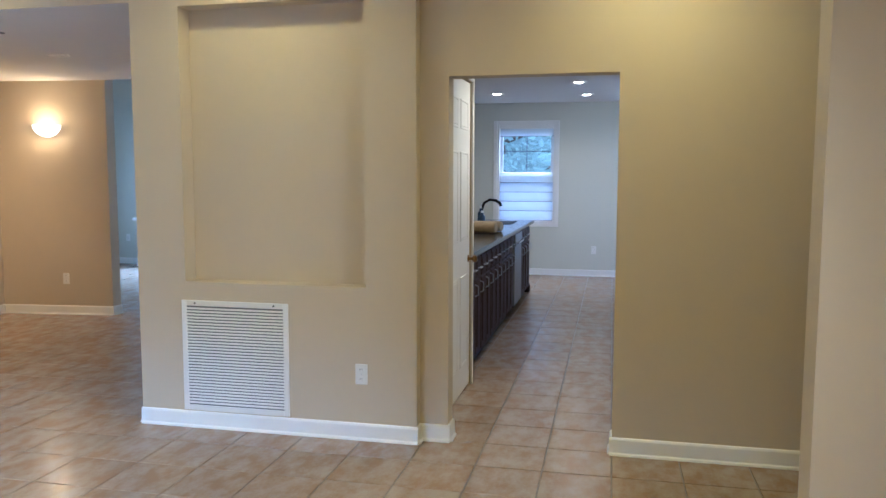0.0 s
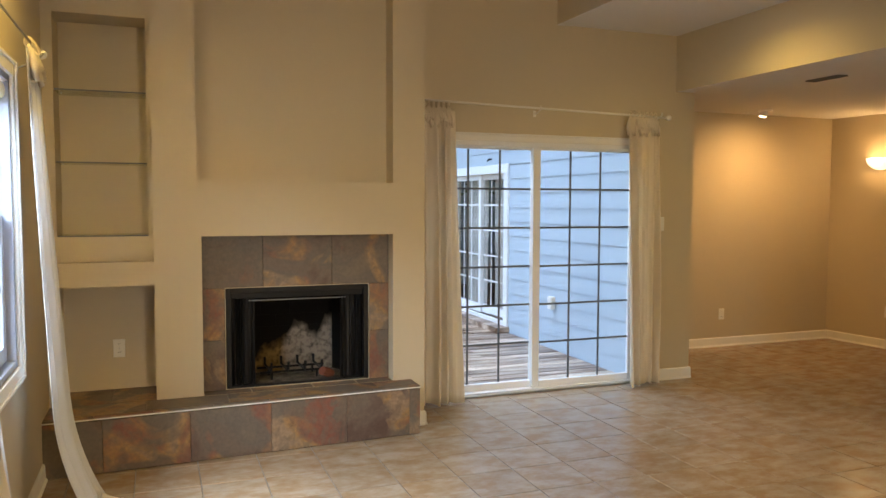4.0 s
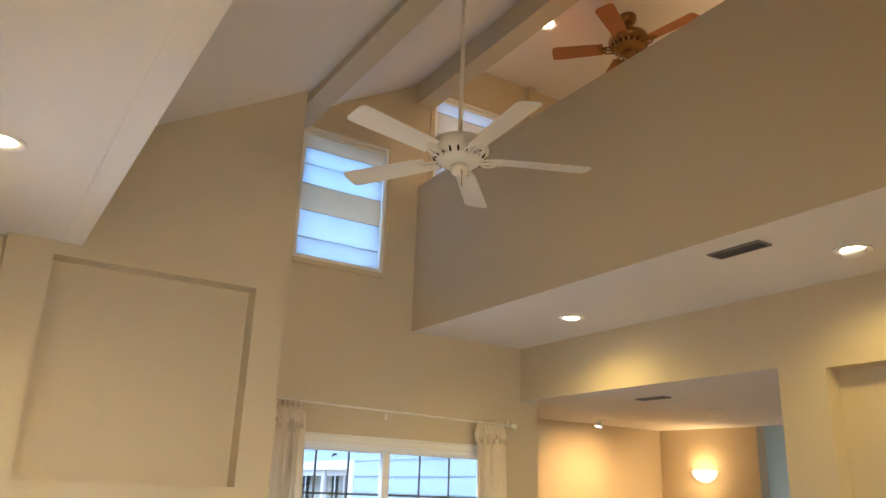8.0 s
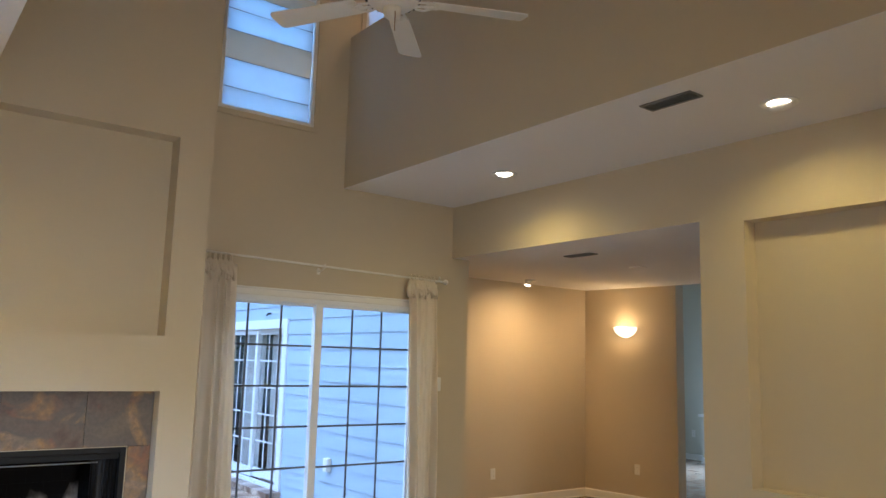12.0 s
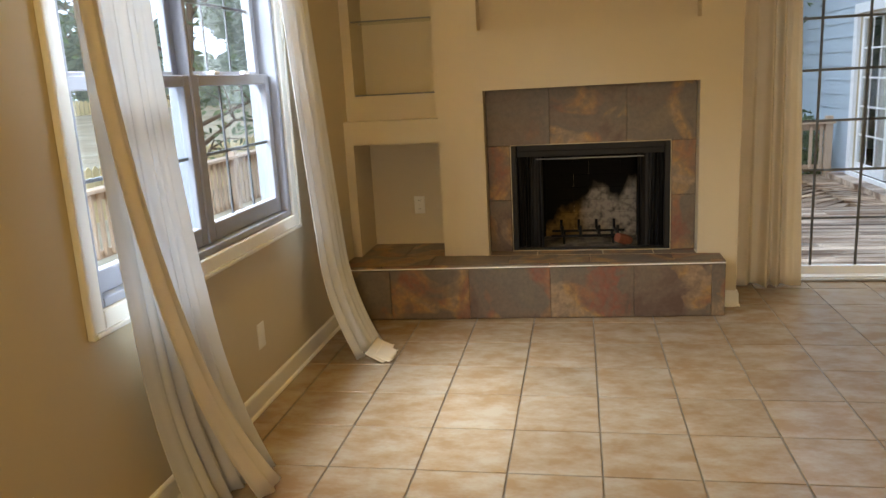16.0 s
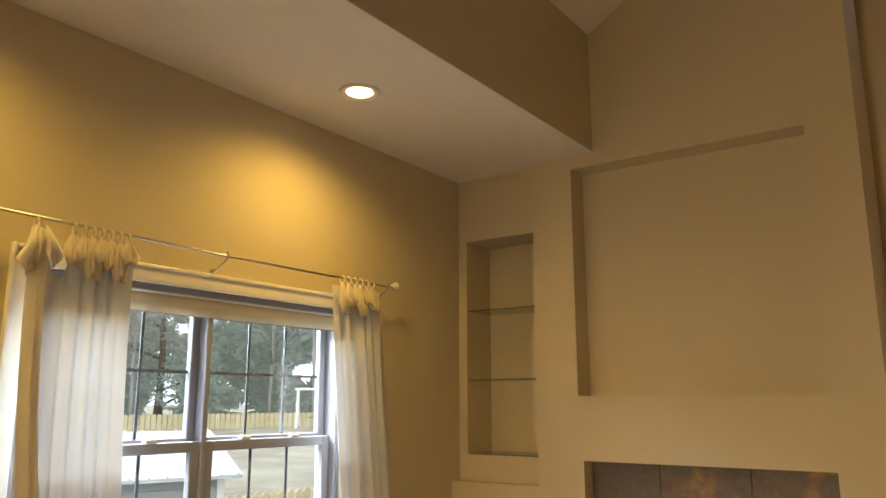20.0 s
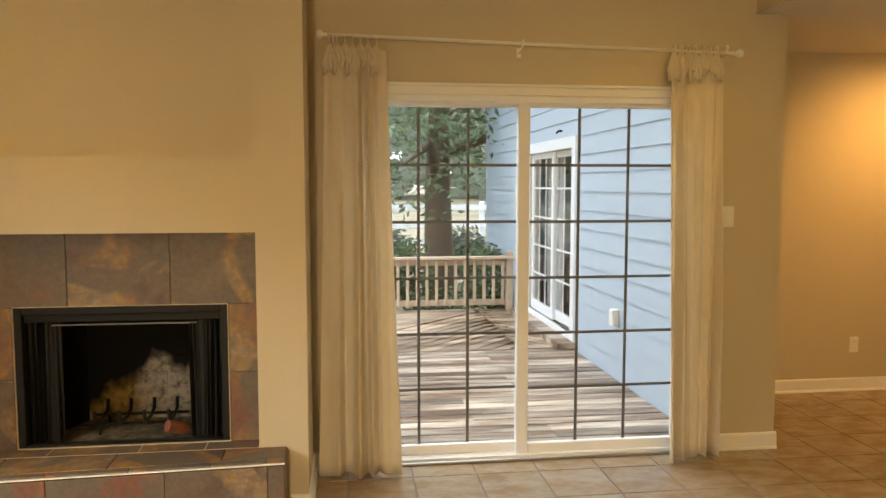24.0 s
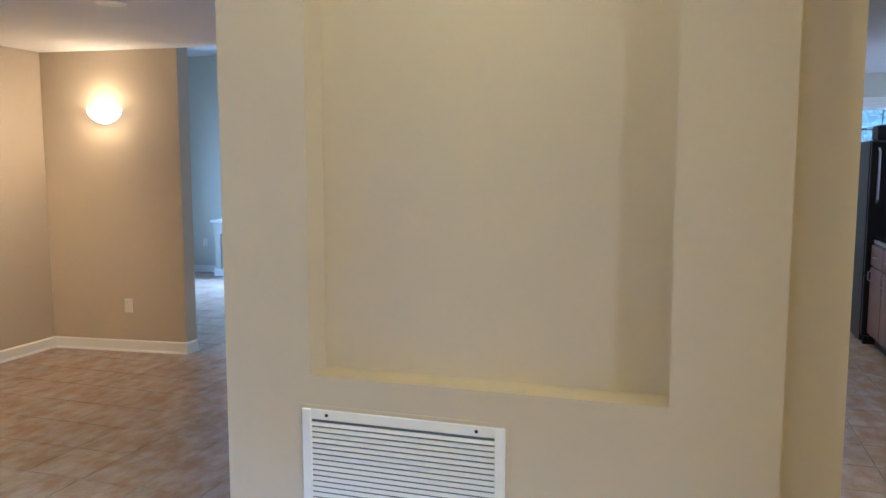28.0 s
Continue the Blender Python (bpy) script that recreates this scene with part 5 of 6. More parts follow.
def vent(label, x0, x1, y0, y1, z, slats, dark):
    th = thing("ceiling_vent", label, "ceiling vent", ((x0 + x1) / 2, (y0 + y1) / 2, z))
    w, d = (x1 - x0) / 2, (y1 - y0) / 2
    for f in frame_boxes(-w, w, -d, d, 0.012):
        part("frame_bar", boxed(f[0], f[2], -0.010, f[1], f[3], -0.0005, bevel=0.002), dark, th)
    part("duct", boxed(-w + 0.012, -d + 0.012, -0.0025, w - 0.012, d - 0.012, -0.001), BLACK, th)
    for k in range(slats):
        y = -d + 0.018 + (2 * d - 0.036) * k / (slats - 1)
        s = part("slat", boxed(-w + 0.012, -0.006, -0.0012, w - 0.012, 0.006, 0.0006), dark, th)
        s.matrix_basis = pose(0, y, -0.008, 35)
    return th


vent("dark grey metal supply vent in the soffit", -2.525, -2.20, 3.30, 3.42, SOFFIT - 0.0005, 7, GREYMETAL)
vent("slim dark supply vent in the nook ceiling", -4.59, -4.28, 4.85, 4.95, NOOKZ - 0.0005, 4, GREYMETAL)

sc = thing("wall_sconce", "lit half-bowl frosted glass wall sconce", "wall sconce", (-5.995, nook_y(-5.995), 1.997), rz=6.1)
bowl = bmesh.new()
rings = []
for j in range(9):
    a = j / 8 * 1.45
    r, z = 0.158 * math.cos(1.5708 - a * 1.083) if j else 0.0, -0.075 + 0.130 * (j / 8) ** 1.6
    rings.append([bowl.verts.new((r * math.cos(k / 16 * math.pi), -r * 0.72 * math.sin(k / 16 * math.pi) - 0.001, z)) for k in range(17)] if j else [bowl.verts.new((0, -0.001, z))])
for a, b in zip(rings, rings[1:]):
    for k in range(16):
        bowl.faces.new((a[0], b[k], b[k + 1]) if len(a) == 1 else (a[k], b[k], b[k + 1], a[k + 1]))
part("bowl", bowl, SCONCE_GLASS, sc, "glowing frosted glass half bowl", smooth=True)
part("back_plate", boxed(-0.05, -0.012, -0.05, 0.05, -0.0, 0.05, bevel=0.004), TRIM, sc)


# ---- ceiling fans ----
def ceiling_fan(label, at, drop, enamel, blade_mat, first, radius, chain=True):
    """at: the place where it hangs from; drop: from there to the blades' plane; first: the turn of the first blade."""
    th = thing("ceiling_fan", label, "ceiling fan", at)
    part("canopy", lathe([(0, 0.03), (0.075, 0.03), (0.078, -0.01), (0.066, -0.045), (0.04, -0.06), (0.018, -0.065), (0, -0.065)], 28), enamel, th, smooth=True)
    part("down_rod", lathe([(0.013, -0.05), (0.013, -drop + 0.16)], 14), enamel, th, smooth=True)
    z = -drop
    motor = part("motor", lathe([(0, z + 0.17), (0.03, z + 0.17), (0.035, z + 0.13), (0.11, z + 0.125), (0.165, z + 0.10), (0.176, z + 0.05), (0.165, z + 0.015), (0.14, z - 0.01), (0.11, z - 0.035), (0.06, z - 0.048), (0, z - 0.048)], 36), enamel, th, smooth=True)
    for k in range(20):
        a = 18 * k
        v = part("vent_slot", boxed(-0.006, -0.006, -0.018, 0.006, 0.006, 0.018, bevel=0.002), BLACK, motor)
        v.matrix_basis = pose(0.152 * math.cos(radians(a)), 0.152 * math.sin(radians(a)), z + 0.003, 0, 25, a)
    part("switch_housing", lathe([(0, z - 0.04), (0.05, z - 0.045), (0.052, z - 0.075), (0.04, z - 0.10), (0.02, z - 0.108), (0, z - 0.11)], 24), enamel, th, smooth=True)
    if chain:
        part("pull_chain", tube([(0.045, -0.01, z - 0.085), (0.05, -0.012, z - 0.12), (0.05, -0.012, z - 0.20)], 0.003, 6), BRASSY, th)
    for k in range(5):
        a = first + 72 * k
        iron = bmesh.new()
        for s in (-1, 1):
            tube([(0.10, s * 0.012, -0.005), (0.15, s * 0.045, -0.016), (0.19, s * 0.052, -0.014), (0.23, s * 0.030, -0.008), (0.25, 0, -0.005)], 0.007, 8, iron)
        tube([(0.09, 0, -0.008), (0.14, 0, -0.018), (0.20, 0, -0.012), (0.24, 0, -0.006)], 0.008, 8, iron)
        box(iron, 0.19, -0.045, -0.006, 0.27, 0.045, -0.001, bevel=0.002)
        io = part("blade_iron", iron, enamel, th, smooth=False)
        io.matrix_basis = pose(0, 0, z, 0, 0, a)
        bl = bmesh.new()
        n = 10
        prof = [(0.22 + (radius - 0.22) * i / n, 0.064 + 0.016 * (i / n)) for i in range(n + 1)]
        pts = [(x, w) for x, w in prof[:-1]] + [(radius - 0.025, 0.078), (radius - 0.006, 0.066), (radius, 0.045)]
        outline = pts + [(x, -w) for x, w in reversed(pts)]
        prism(bl, outline, "z", -0.003, 0.003)
        bo = part("blade", bl, blade_mat, th)
        bo.matrix_basis = pose(0, 0, z, 0, 0, a) @ pose(0, 0, 0.002, 11)
    return th


ceiling_fan("cream ceiling fan with five blades on a long rod", (-3.37, 2.21, slope(2.21) - 0.025), slope(2.21) - 0.025 - 3.585, FAN_WHITE, FAN_WHITE, 66.0, 0.79)
ceiling_fan("brass ceiling fan with brown wooden blades above the loft", (-3.98, 4.32, 5.74), 0.29, BRASSY, FAN_WOOD, 9.0, 0.66, False)
ceiling_fan("brass ceiling fan in the far room", (-6.2, 11.0, 3.17), 0.40, BRASSY, FAN_WOOD, 20.0, 0.62, False)


# ---- kitchen ----
hall_door = thing("door_2", "closed white six-panel door in the hall", "door", (0.066, 0, 0), kind="structure")
part("slab", boxed(-1.135, 4.81, 0.012, -1.108, 5.60, 2.165, bevel=0.002), TRIM, hall_door)
for pz0, pz1 in ((0.20, 0.83), (1.075, 1.68), (1.83, 2.03)):
    for py0, py1 in ((4.90, 5.16), (5.25, 5.51)):
        pn = part("panel", boxed(-1.112, py0 + 0.02, pz0 + 0.02, -1.1045, py1 - 0.02, pz1 - 0.02, bevel=0.003), TRIM, hall_door)
        for f in frame_boxes(py0, py1, pz0, pz1, 0.016):
            part("bead", bar("x", -1.110, -1.103, *f, bevel=0.003), TRIM, pn)
part("door_knob", lathe([(0.026, 0), (0.026, 0.004), (0.010, 0.008), (0.010, 0.03), (0.022, 0.036), (0.028, 0.05), (0.022, 0.064), (0, 0.068)], 18, pose(-1.108, 5.545, 0.93, 0, 90)), BRASSY, hall_door, "brass knob", smooth=True)
for f in ((4.73, 4.80, 0, 2.25), (5.61, 5.635, 0, 2.25), (4.80, 5.61, 2.18, 2.25)):
    part("casing", bar("x", -1.099, -1.083, *f, bevel=0.004), TRIM, hall_door)

KX = -1.065
unit = thing("base_cabinet", "dark-stained wooden base cabinet with metal pulls", "cabinet", (KX, 5.745, 0), "kitchen base cabinets")
CW = 0.512
part("body", boxed(-0.60, 0.0, 0.10, -0.020, CW - 0.002, 0.905), DARKWOOD, unit)
part("toe_kick", boxed(-0.60, 0.0, 0.0, -0.07, CW - 0.002, 0.10), BLACK, unit)
for a, b in ((0.012, CW / 2 - 0.004), (CW / 2 + 0.004, CW - 0.014)):
    dw = part("drawer_front", boxed(-0.020, a, 0.72, 0.0, b, 0.885, bevel=0.004), DARKWOOD, unit)
    part("raised_field", boxed(-0.002, a + 0.03, 0.745, 0.005, b - 0.03, 0.86, bevel=0.004), DARKWOOD, dw)
    part("pull", tube([(0.0, (a + b) / 2 - 0.045, 0.80), (0.028, (a + b) / 2 - 0.035, 0.80), (0.028, (a + b) / 2 + 0.035, 0.80), (0.0, (a + b) / 2 + 0.045, 0.80)], 0.005, 8), STEEL, dw, "brushed metal pull")
    dr = part("door", boxed(-0.020, a, 0.115, 0.0, b, 0.705, bevel=0.004), DARKWOOD, unit)
    part("raised_field", boxed(-0.002, a + 0.045, 0.17, 0.006, b - 0.045, 0.65, bevel=0.006), DARKWOOD, dr)
    part("pull", tube([(0.0, b - 0.03, 0.59), (0.026, b - 0.03, 0.60), (0.026, b - 0.03, 0.67), (0.0, b - 0.03, 0.68)], 0.005, 8), STEEL, dr, "brushed metal pull")
for k in (1, 2, 3, 4):
    copy_thing(unit, pose(KX, 5.745 + CW * k, 0))
for k in (0, 1):
    copy_thing(unit, pose(KX, 8.93 + CW * k, 0))
dish = thing("dishwasher", "dark dishwasher built in between the cabinets", "dishwasher", (KX, 8.31, 0))
part("body", boxed(-0.60, 0.0, 0.10, -0.02, 0.61, 0.90), BLACK, dish)
part("door", boxed(-0.018, 0.004, 0.12, 0.016, 0.606, 0.76, bevel=0.006), GREYMETAL, dish)
part("control_panel", boxed(-0.018, 0.004, 0.765, 0.022, 0.606, 0.895, bevel=0.006), GREYMETAL, dish)
part("handle", tube([(0.02, 0.08, 0.80), (0.05, 0.09, 0.80), (0.05, 0.52, 0.80), (0.02, 0.53, 0.80)], 0.008, 8), STEEL, dish, "steel bar handle")
solid("cabinet_end", boxed(KX - 0.60, 9.96, 0.13, KX - 0.04, 10.16, 0.905, bevel=0.004), DARKWOOD, "dark-stained wooden end panel of the cabinet run", "cabinet")
solid("end_post", lathe([(0.03, 0), (0.045, 0.02), (0.045, 0.09), (0.03, 0.12), (0.03, 0.14)], 16, pose(KX - 0.05, 10.16, 0)), DARKWOOD, "turned dark wooden foot at the cabinet end", "cabinet foot", smooth=True)
top = solid("worktop", boxed(KX - 0.66, 5.75, 0.908, KX + 0.03, 10.22, 0.948, bevel=0.006), STONE, "polished black stone worktop", "worktop")
solid("sink", boxed(-1.58, 9.2, 0.9485, -1.21, 9.85, 0.952, bevel=0.001), BLACK, "dark undermount sink set in the worktop", "sink")
fa = thing("faucet", "black gooseneck kitchen faucet beside the sink", "faucet", (-1.62, 9.55, 0.948))
part("spout", tube([(0, 0, 0), (0, 0, 0.16), (0.03, 0, 0.24), (0.10, 0, 0.28), (0.18, 0, 0.27), (0.23, 0, 0.23), (0.24, 0, 0.20)], [0.022, 0.018, 0.016, 0.016, 0.017, 0.019, 0.02], 12), BLACK, fa, smooth=True)
part("lever", tube([(0, -0.02, 0.10), (-0.01, -0.06, 0.17), (0.01, -0.09, 0.23)], 0.008, 8), STEEL, fa, smooth=True)
part("base", lathe([(0, 0), (0.032, 0), (0.03, 0.012), (0, 0.014)], 18), STEEL, fa)
KRAFT = mat("tan_paper", (0.45, 0.34, 0.18), 0.85, vary=0.2, scale=12, bump=0.6, bump_scale=40)
BLUEPLASTIC = mat("dark_blue_plastic", (0.02, 0.05, 0.09), 0.35, vary=0.2)
for n, (px, py, rr, rz) in enumerate(((-1.32, 7.75, 0.055, 80), (-1.30, 8.05, 0.05, 74))):
    rl = solid("paper_roll", lathe([(0, -0.16), (rr * 0.8, -0.16), (rr, -0.15), (rr * 1.05, 0.0), (rr, 0.15), (rr * 0.7, 0.16), (0, 0.15)], 16, pose(px, py, 0.948 + rr * 1.06, 90, 0, rz)), KRAFT, "crumpled roll of tan paper on the worktop", "paper roll", group="paper rolls", smooth=True)
for n, (px, py, h) in enumerate(((-1.48, 8.75, 0.16), (-1.54, 9.0, 0.20), (-1.56, 8.5, 0.12))):
    bt = thing("bottle", "dark blue plastic soap bottle by the sink", "bottle", (px, py, 0.948), "bottles by the sink")
    part("body", lathe([(0, 0), (0.035, 0), (0.037, 0.01), (0.036, h * 0.7), (0.015, h * 0.85), (0.012, h)], 16), BLUEPLASTIC, bt, smooth=True)
    part("cap", lathe([(0.014, h - 0.005), (0.015, h + 0.02), (0, h + 0.022)], 12), PLASTIC, bt)
fr = thing("refrigerator", "tall black refrigerator with metal handles", "refrigerator", (0.165, 9.58, 0))
part("body", boxed(0, 0.06, 0.02, 0.82, 0.72, 1.80, bevel=0.01), BLACK, fr)
for z0, z1 in ((0.08, 0.62), (0.63, 1.79)):
    d = part("door", boxed(0.003, 0.0, z0, 0.817, 0.055, z1, bevel=0.012), BLACK, fr)
    part("handle", tube([(0.06, 0.0, z1 - 0.06), (0.06, -0.035, z1 - 0.09), (0.06, -0.035, max(z0 + 0.10, z1 - 0.5)), (0.06, 0.0, max(z0 + 0.07, z1 - 0.53))], 0.010, 8), STEEL, d)
part("foot_grille", boxed(0.02, 0.01, 0.0, 0.80, 0.05, 0.07), BLACK, fr)
solid("radio", boxed(0.24, 9.73, 1.80, 0.48, 9.98, 1.94, bevel=0.02), BLACK, "small black box on top of the refrigerator", "radio")
REDWOOD = mat("reddish_stained_wood", (0.13, 0.04, 0.022), 0.35, vary=0.2, scale=4)
rc = thing("base_cabinet", "reddish wooden cabinet beside the refrigerator", "cabinet", (0.20, 8.68, 0), "kitchen base cabinets")
part("body", boxed(0.022, 0, 0.1, 0.62, 0.86, 0.91), REDWOOD, rc)
part("toe_kick", boxed(0.07, 0, 0, 0.62, 0.86, 0.1), BLACK, rc)
part("worktop", boxed(0.0, -0.01, 0.91, 0.64, 0.87, 0.95, bevel=0.006), STONE, rc)
for a, b in ((0.01, 0.425), (0.435, 0.85)):
    d = part("door", boxed(0.0, a, 0.115, 0.02, b, 0.70, bevel=0.004), REDWOOD, rc)
    part("pull", tube([(0, b - 0.04, 0.58), (-0.025, b - 0.04, 0.59), (-0.025, b - 0.04, 0.66), (0, b - 0.04, 0.67)], 0.005, 8), STEEL, d)
    d = part("drawer_front", boxed(0.0, a, 0.715, 0.02, b, 0.895, bevel=0.004), REDWOOD, rc)
    part("pull", tube([(0, (a + b) / 2 - 0.04, 0.80), (-0.025, (a + b) / 2 - 0.03, 0.80), (-0.025, (a + b) / 2 + 0.03, 0.80), (0, (a + b) / 2 + 0.04, 0.80)], 0.005, 8), STEEL, d)

bench = thing("window_seat", "cream built-in low block with a square recess", "built-in bench", kind="structure")
part("body", vox([-7.86, -7.77, -6.95, -6.3], [11.62, 11.83, 11.90], [0, 0.08, 0.61, 0.77], lambda x, y, z: not (y < 11.83 and inside(x, -7.77, -6.95) and inside(z, 0.08, 0.61))), PAINT_GREY, bench)
part("top", boxed(-7.91, 11.58, 0.77, -6.3, 11.90, 0.81, bevel=0.005), TRIM, bench)
baseboard(-7.86 - 0.013, 11.62, -6.3, 11.62, 0, -1)


# ---- outside: ground, deck, rails, siding ----
def ground_z(x, y):
    d = math.hypot(x + 3, y - 2)
    return -0.80 + 0.030 * max(0.0, min(d, 60) - 12) + 0.05 * noise.noise((x * 0.08, y * 0.08, 0.0))


b = bmesh.new()
span = [-600, -300, -150, -90, -70, -55] + [-45 + 3 * k for k in range(31)] + [55, 70, 90, 150, 300, 600]
vs = [[b.verts.new((x, y, ground_z(x, y))) for y in span] for x in span]
for i in range(len(span) - 1):
    for j in range(len(span) - 1):
        b.faces.new((vs[i][j], vs[i + 1][j], vs[i + 1][j + 1], vs[i][j + 1]))
solid("ground", b, GROUND, "dry winter lawn strewn with fallen leaves", "ground", "structure", smooth=True)

DZ = -0.14
deck = thing("deck", "weathered wooden deck with wet brown boards", "deck", kind="structure")
part("joists", boxed(-11.7, -3.62, DZ - 0.25, W - 0.16, 4.36, DZ - 0.05), BARK, deck)
part("joists", boxed(W - 0.15, -3.62, DZ - 0.25, 1.0, S - 0.16, DZ - 0.05), BARK, deck)
pitch = 0.145
plank_cache = {}


def plank(x, y0, y1):
    key = round(y1 - y0, 2)
    if key not in plank_cache:
        plank_cache[key] = mesh_of("plank", boxed(-0.064, -key / 2, -0.028, 0.064, key / 2, 0.0, bevel=0.004), DECK)
    ob = new("plank", plank_cache[key])
    ob.parent, ob.location = deck, (x, (y0 + y1) / 2, DZ)


rng = random.Random(7)
nb = int((9.05 - 5.65) / pitch)
for k in range(nb):
    x = -5.72 - pitch * k
    cuts = [-3.60, rng.choice((-0.6, 0.4, 1.2)), rng.choice((2.2, 2.9, 3.4)), 4.34]
    for a, c in zip(cuts, cuts[1:]):
        plank(x, a + 0.002, c - 0.002)
for k in range(44):
    plank(-5.55 + pitch * k, -3.60, S - 0.165)
# diagonal boards at the far end, meeting in a line
edge = -5.72 - pitch * nb + 0.07
for side in (0, 1):
    lo, hi = (-3.60, 3.80) if side == 0 else (3.80, 4.34)
    diag = bmesh.new()
    n = int((hi - lo + 3.0) / (pitch * 1.414)) + 2
    for k in range(-16, n):
        yb = lo + pitch * 1.414 * k
        pts = []
        for s in range(41):
            x = edge - 2.6 * s / 40
            y = yb + (edge - x) * (1 if side == 0 else -1)
            pts.append((x, y))
        run = [p for p in pts if lo <= p[1] <= hi]
        if len(run) < 3:
            continue
        (xa, ya), (xb, yb2) = run[0], run[-1]
        w = 0.0712 * 1.414
        quad = [(xa, ya - w), (xa, ya + w), (xb, yb2 + w), (xb, yb2 - w)]
        prism(diag, [(px, min(max(py, lo), hi)) for px, py in quad], "z", DZ - 0.028 + 0.0004 * (k % 5), DZ + 0.0004 * (k % 5))
    tagged(part("diagonal_planks", diag, DECK_DIAG, deck), kind="stuff")


def railing(label, points, group="deck railings"):
    """Posts, two rails, a flat cap and square balusters along a line at deck height."""
    (xa, ya), (xb, yb) = points
    run = math.hypot(xb - xa, yb - ya)
    th = thing("deck_railing", label, "railing", (xa, ya, DZ), group, rz=math.degrees(math.atan2(yb - ya, xb - xa)))
    n = max(1, round(run / 1.8))
    post = mesh_of("post", boxed(-0.045, -0.045, 0, 0.045, 0.045, 0.81, bevel=0.005), RAILWOOD)
    balu = mesh_of("baluster", boxed(-0.019, -0.019, 0.09, 0.019, 0.019, 0.69, bevel=0.003), RAILWOOD)
    for k in range(n + 1):
        p = new("post", post)
        p.parent, p.location = th, (run * k / n, 0, 0)
    for k in range(int(run / 0.13)):
        p = new("baluster", balu)
        p.parent, p.location = th, (0.09 + 0.13 * k, 0.0, 0)
    part("top_rail", boxed(0, -0.062, 0.62, run, -0.024, 0.70, bevel=0.003), RAILWOOD, th)
    part("bottom_rail", boxed(0, -0.062, 0.07, run, -0.024, 0.15, bevel=0.003), RAILWOOD, th)
    part("cap", boxed(-0.07, -0.075, 0.705, run + 0.07, 0.07, 0.742, bevel=0.005), RAILWOOD, th)
    return th


railing("weathered wooden deck railing with square balusters", ((-11.45, 4.22), (-11.45, -3.55)))
railing("weathered wooden deck railing below the double window", ((-11.33, -3.55), (0.9, -3.55)))

siding = thing("siding", "lapped board siding on the wing, tinted daylight blue", "siding", kind="structure")
board_cache = {}


def clapboard(x0, x1, z):
    key = round(x1 - x0, 2)
    if key not in board_cache:
        bb = bmesh.new()
        prism(bb, [(-0.024, 0.0), (-0.004, 0.0), (-0.004, 0.200), (-0.008, 0.200)], "x", -key / 2, key / 2)
        board_cache[key] = mesh_of("clapboard", bb, SIDING)
    ob = new("clapboard", board_cache[key])
    ob.parent, ob.location = siding, ((x0 + x1) / 2, 4.38, z)


WD = WINGDOOR
for k in range(20):
    z = -0.351 + 0.185 * k
    if z > WD[3] + 0.02 or z + 0.185 < WD[2] - 0.05:
        clapboard(-13.92, -10.3, z), clapboard(-10.3, W - 0.16, z)
    else:
        clapboard(-13.92, WD[0] - 0.12, z), clapboard(WD[1] + 0.12, W - 0.16, z)
wd = thing("door_3", "white sliding glass door of the wing with grilles", "sliding door", kind="structure")
for f in ((WD[0] - 0.12, WD[0], WD[2], WD[3] + 0.12), (WD[1], WD[1] + 0.12, WD[2], WD[3] + 0.12), (WD[0], WD[1], WD[3], WD[3] + 0.12), (WD[0], WD[1], WD[2] - 0.02, WD[2] + 0.06)):
    part("casing", bar("y", 4.335, 4.379, *f, bevel=0.004), VINYL, wd)
xm = (WD[0] + WD[1]) / 2
sash(wd, "y", 4.40, WD[0], xm + 0.04, WD[2] + 0.06, WD[3], 3, 5, 0.07, 0.12, 0.036, bars=VINYL, bw=0.02, name="fixed_panel")
sash(wd, "y", 4.44, xm - 0.04, WD[1], WD[2] + 0.06, WD[3], 3, 5, 0.07, 0.12, 0.036, bars=VINYL, bw=0.02, name="sliding_panel")
part("step", boxed(WD[0] - 0.3, 4.16, DZ, WD[1] + 0.16, 4.36, DZ + 0.07, bevel=0.006), DECK, wd, "dark wooden step at the door")
# Curtains widened and lightened to stand for sky reflected in the panes.
for k in range(2):
    xa = WD[0] + 0.06 + 0.95 * k
    cv = thing("curtain", "lightened cloth curtain behind the wing's glass door", "curtain", group="curtains of the wing")
    part("panel", drape(bmesh.new(), ((xa, 4.62), (xa + 0.80, 4.58)), ((xa, 4.62), (xa + 0.80, 4.58)), 7, 0.03, 2.1, 0.0, (0, 1), seed=50 + k, cols=50, rows=6), mat("lightened_wing_curtain_cloth", (0.52, 0.48, 0.45), 0.9, vary=0.2, scale=6), cv, smooth=True)
ob = thing("outdoor_outlet", "white weatherproof outlet box on the siding", "outlet", (-7.70, 4.356, 0.40))
part("box", boxed(-0.045, -0.05, -0.075, 0.045, 0.0, 0.075, bevel=0.008), PLASTIC, ob)
part("cover", boxed(-0.042, -0.062, -0.07, 0.042, -0.050, 0.07, bevel=0.006), PLASTIC, ob)
solid("hose_bib", tube([(-9.5, 4.36, 2.15), (-9.5, 4.32, 2.15), (-9.5, 4.30, 2.12)], 0.012, 8), BLACK, "small dark fixture on the siding", "fixture")


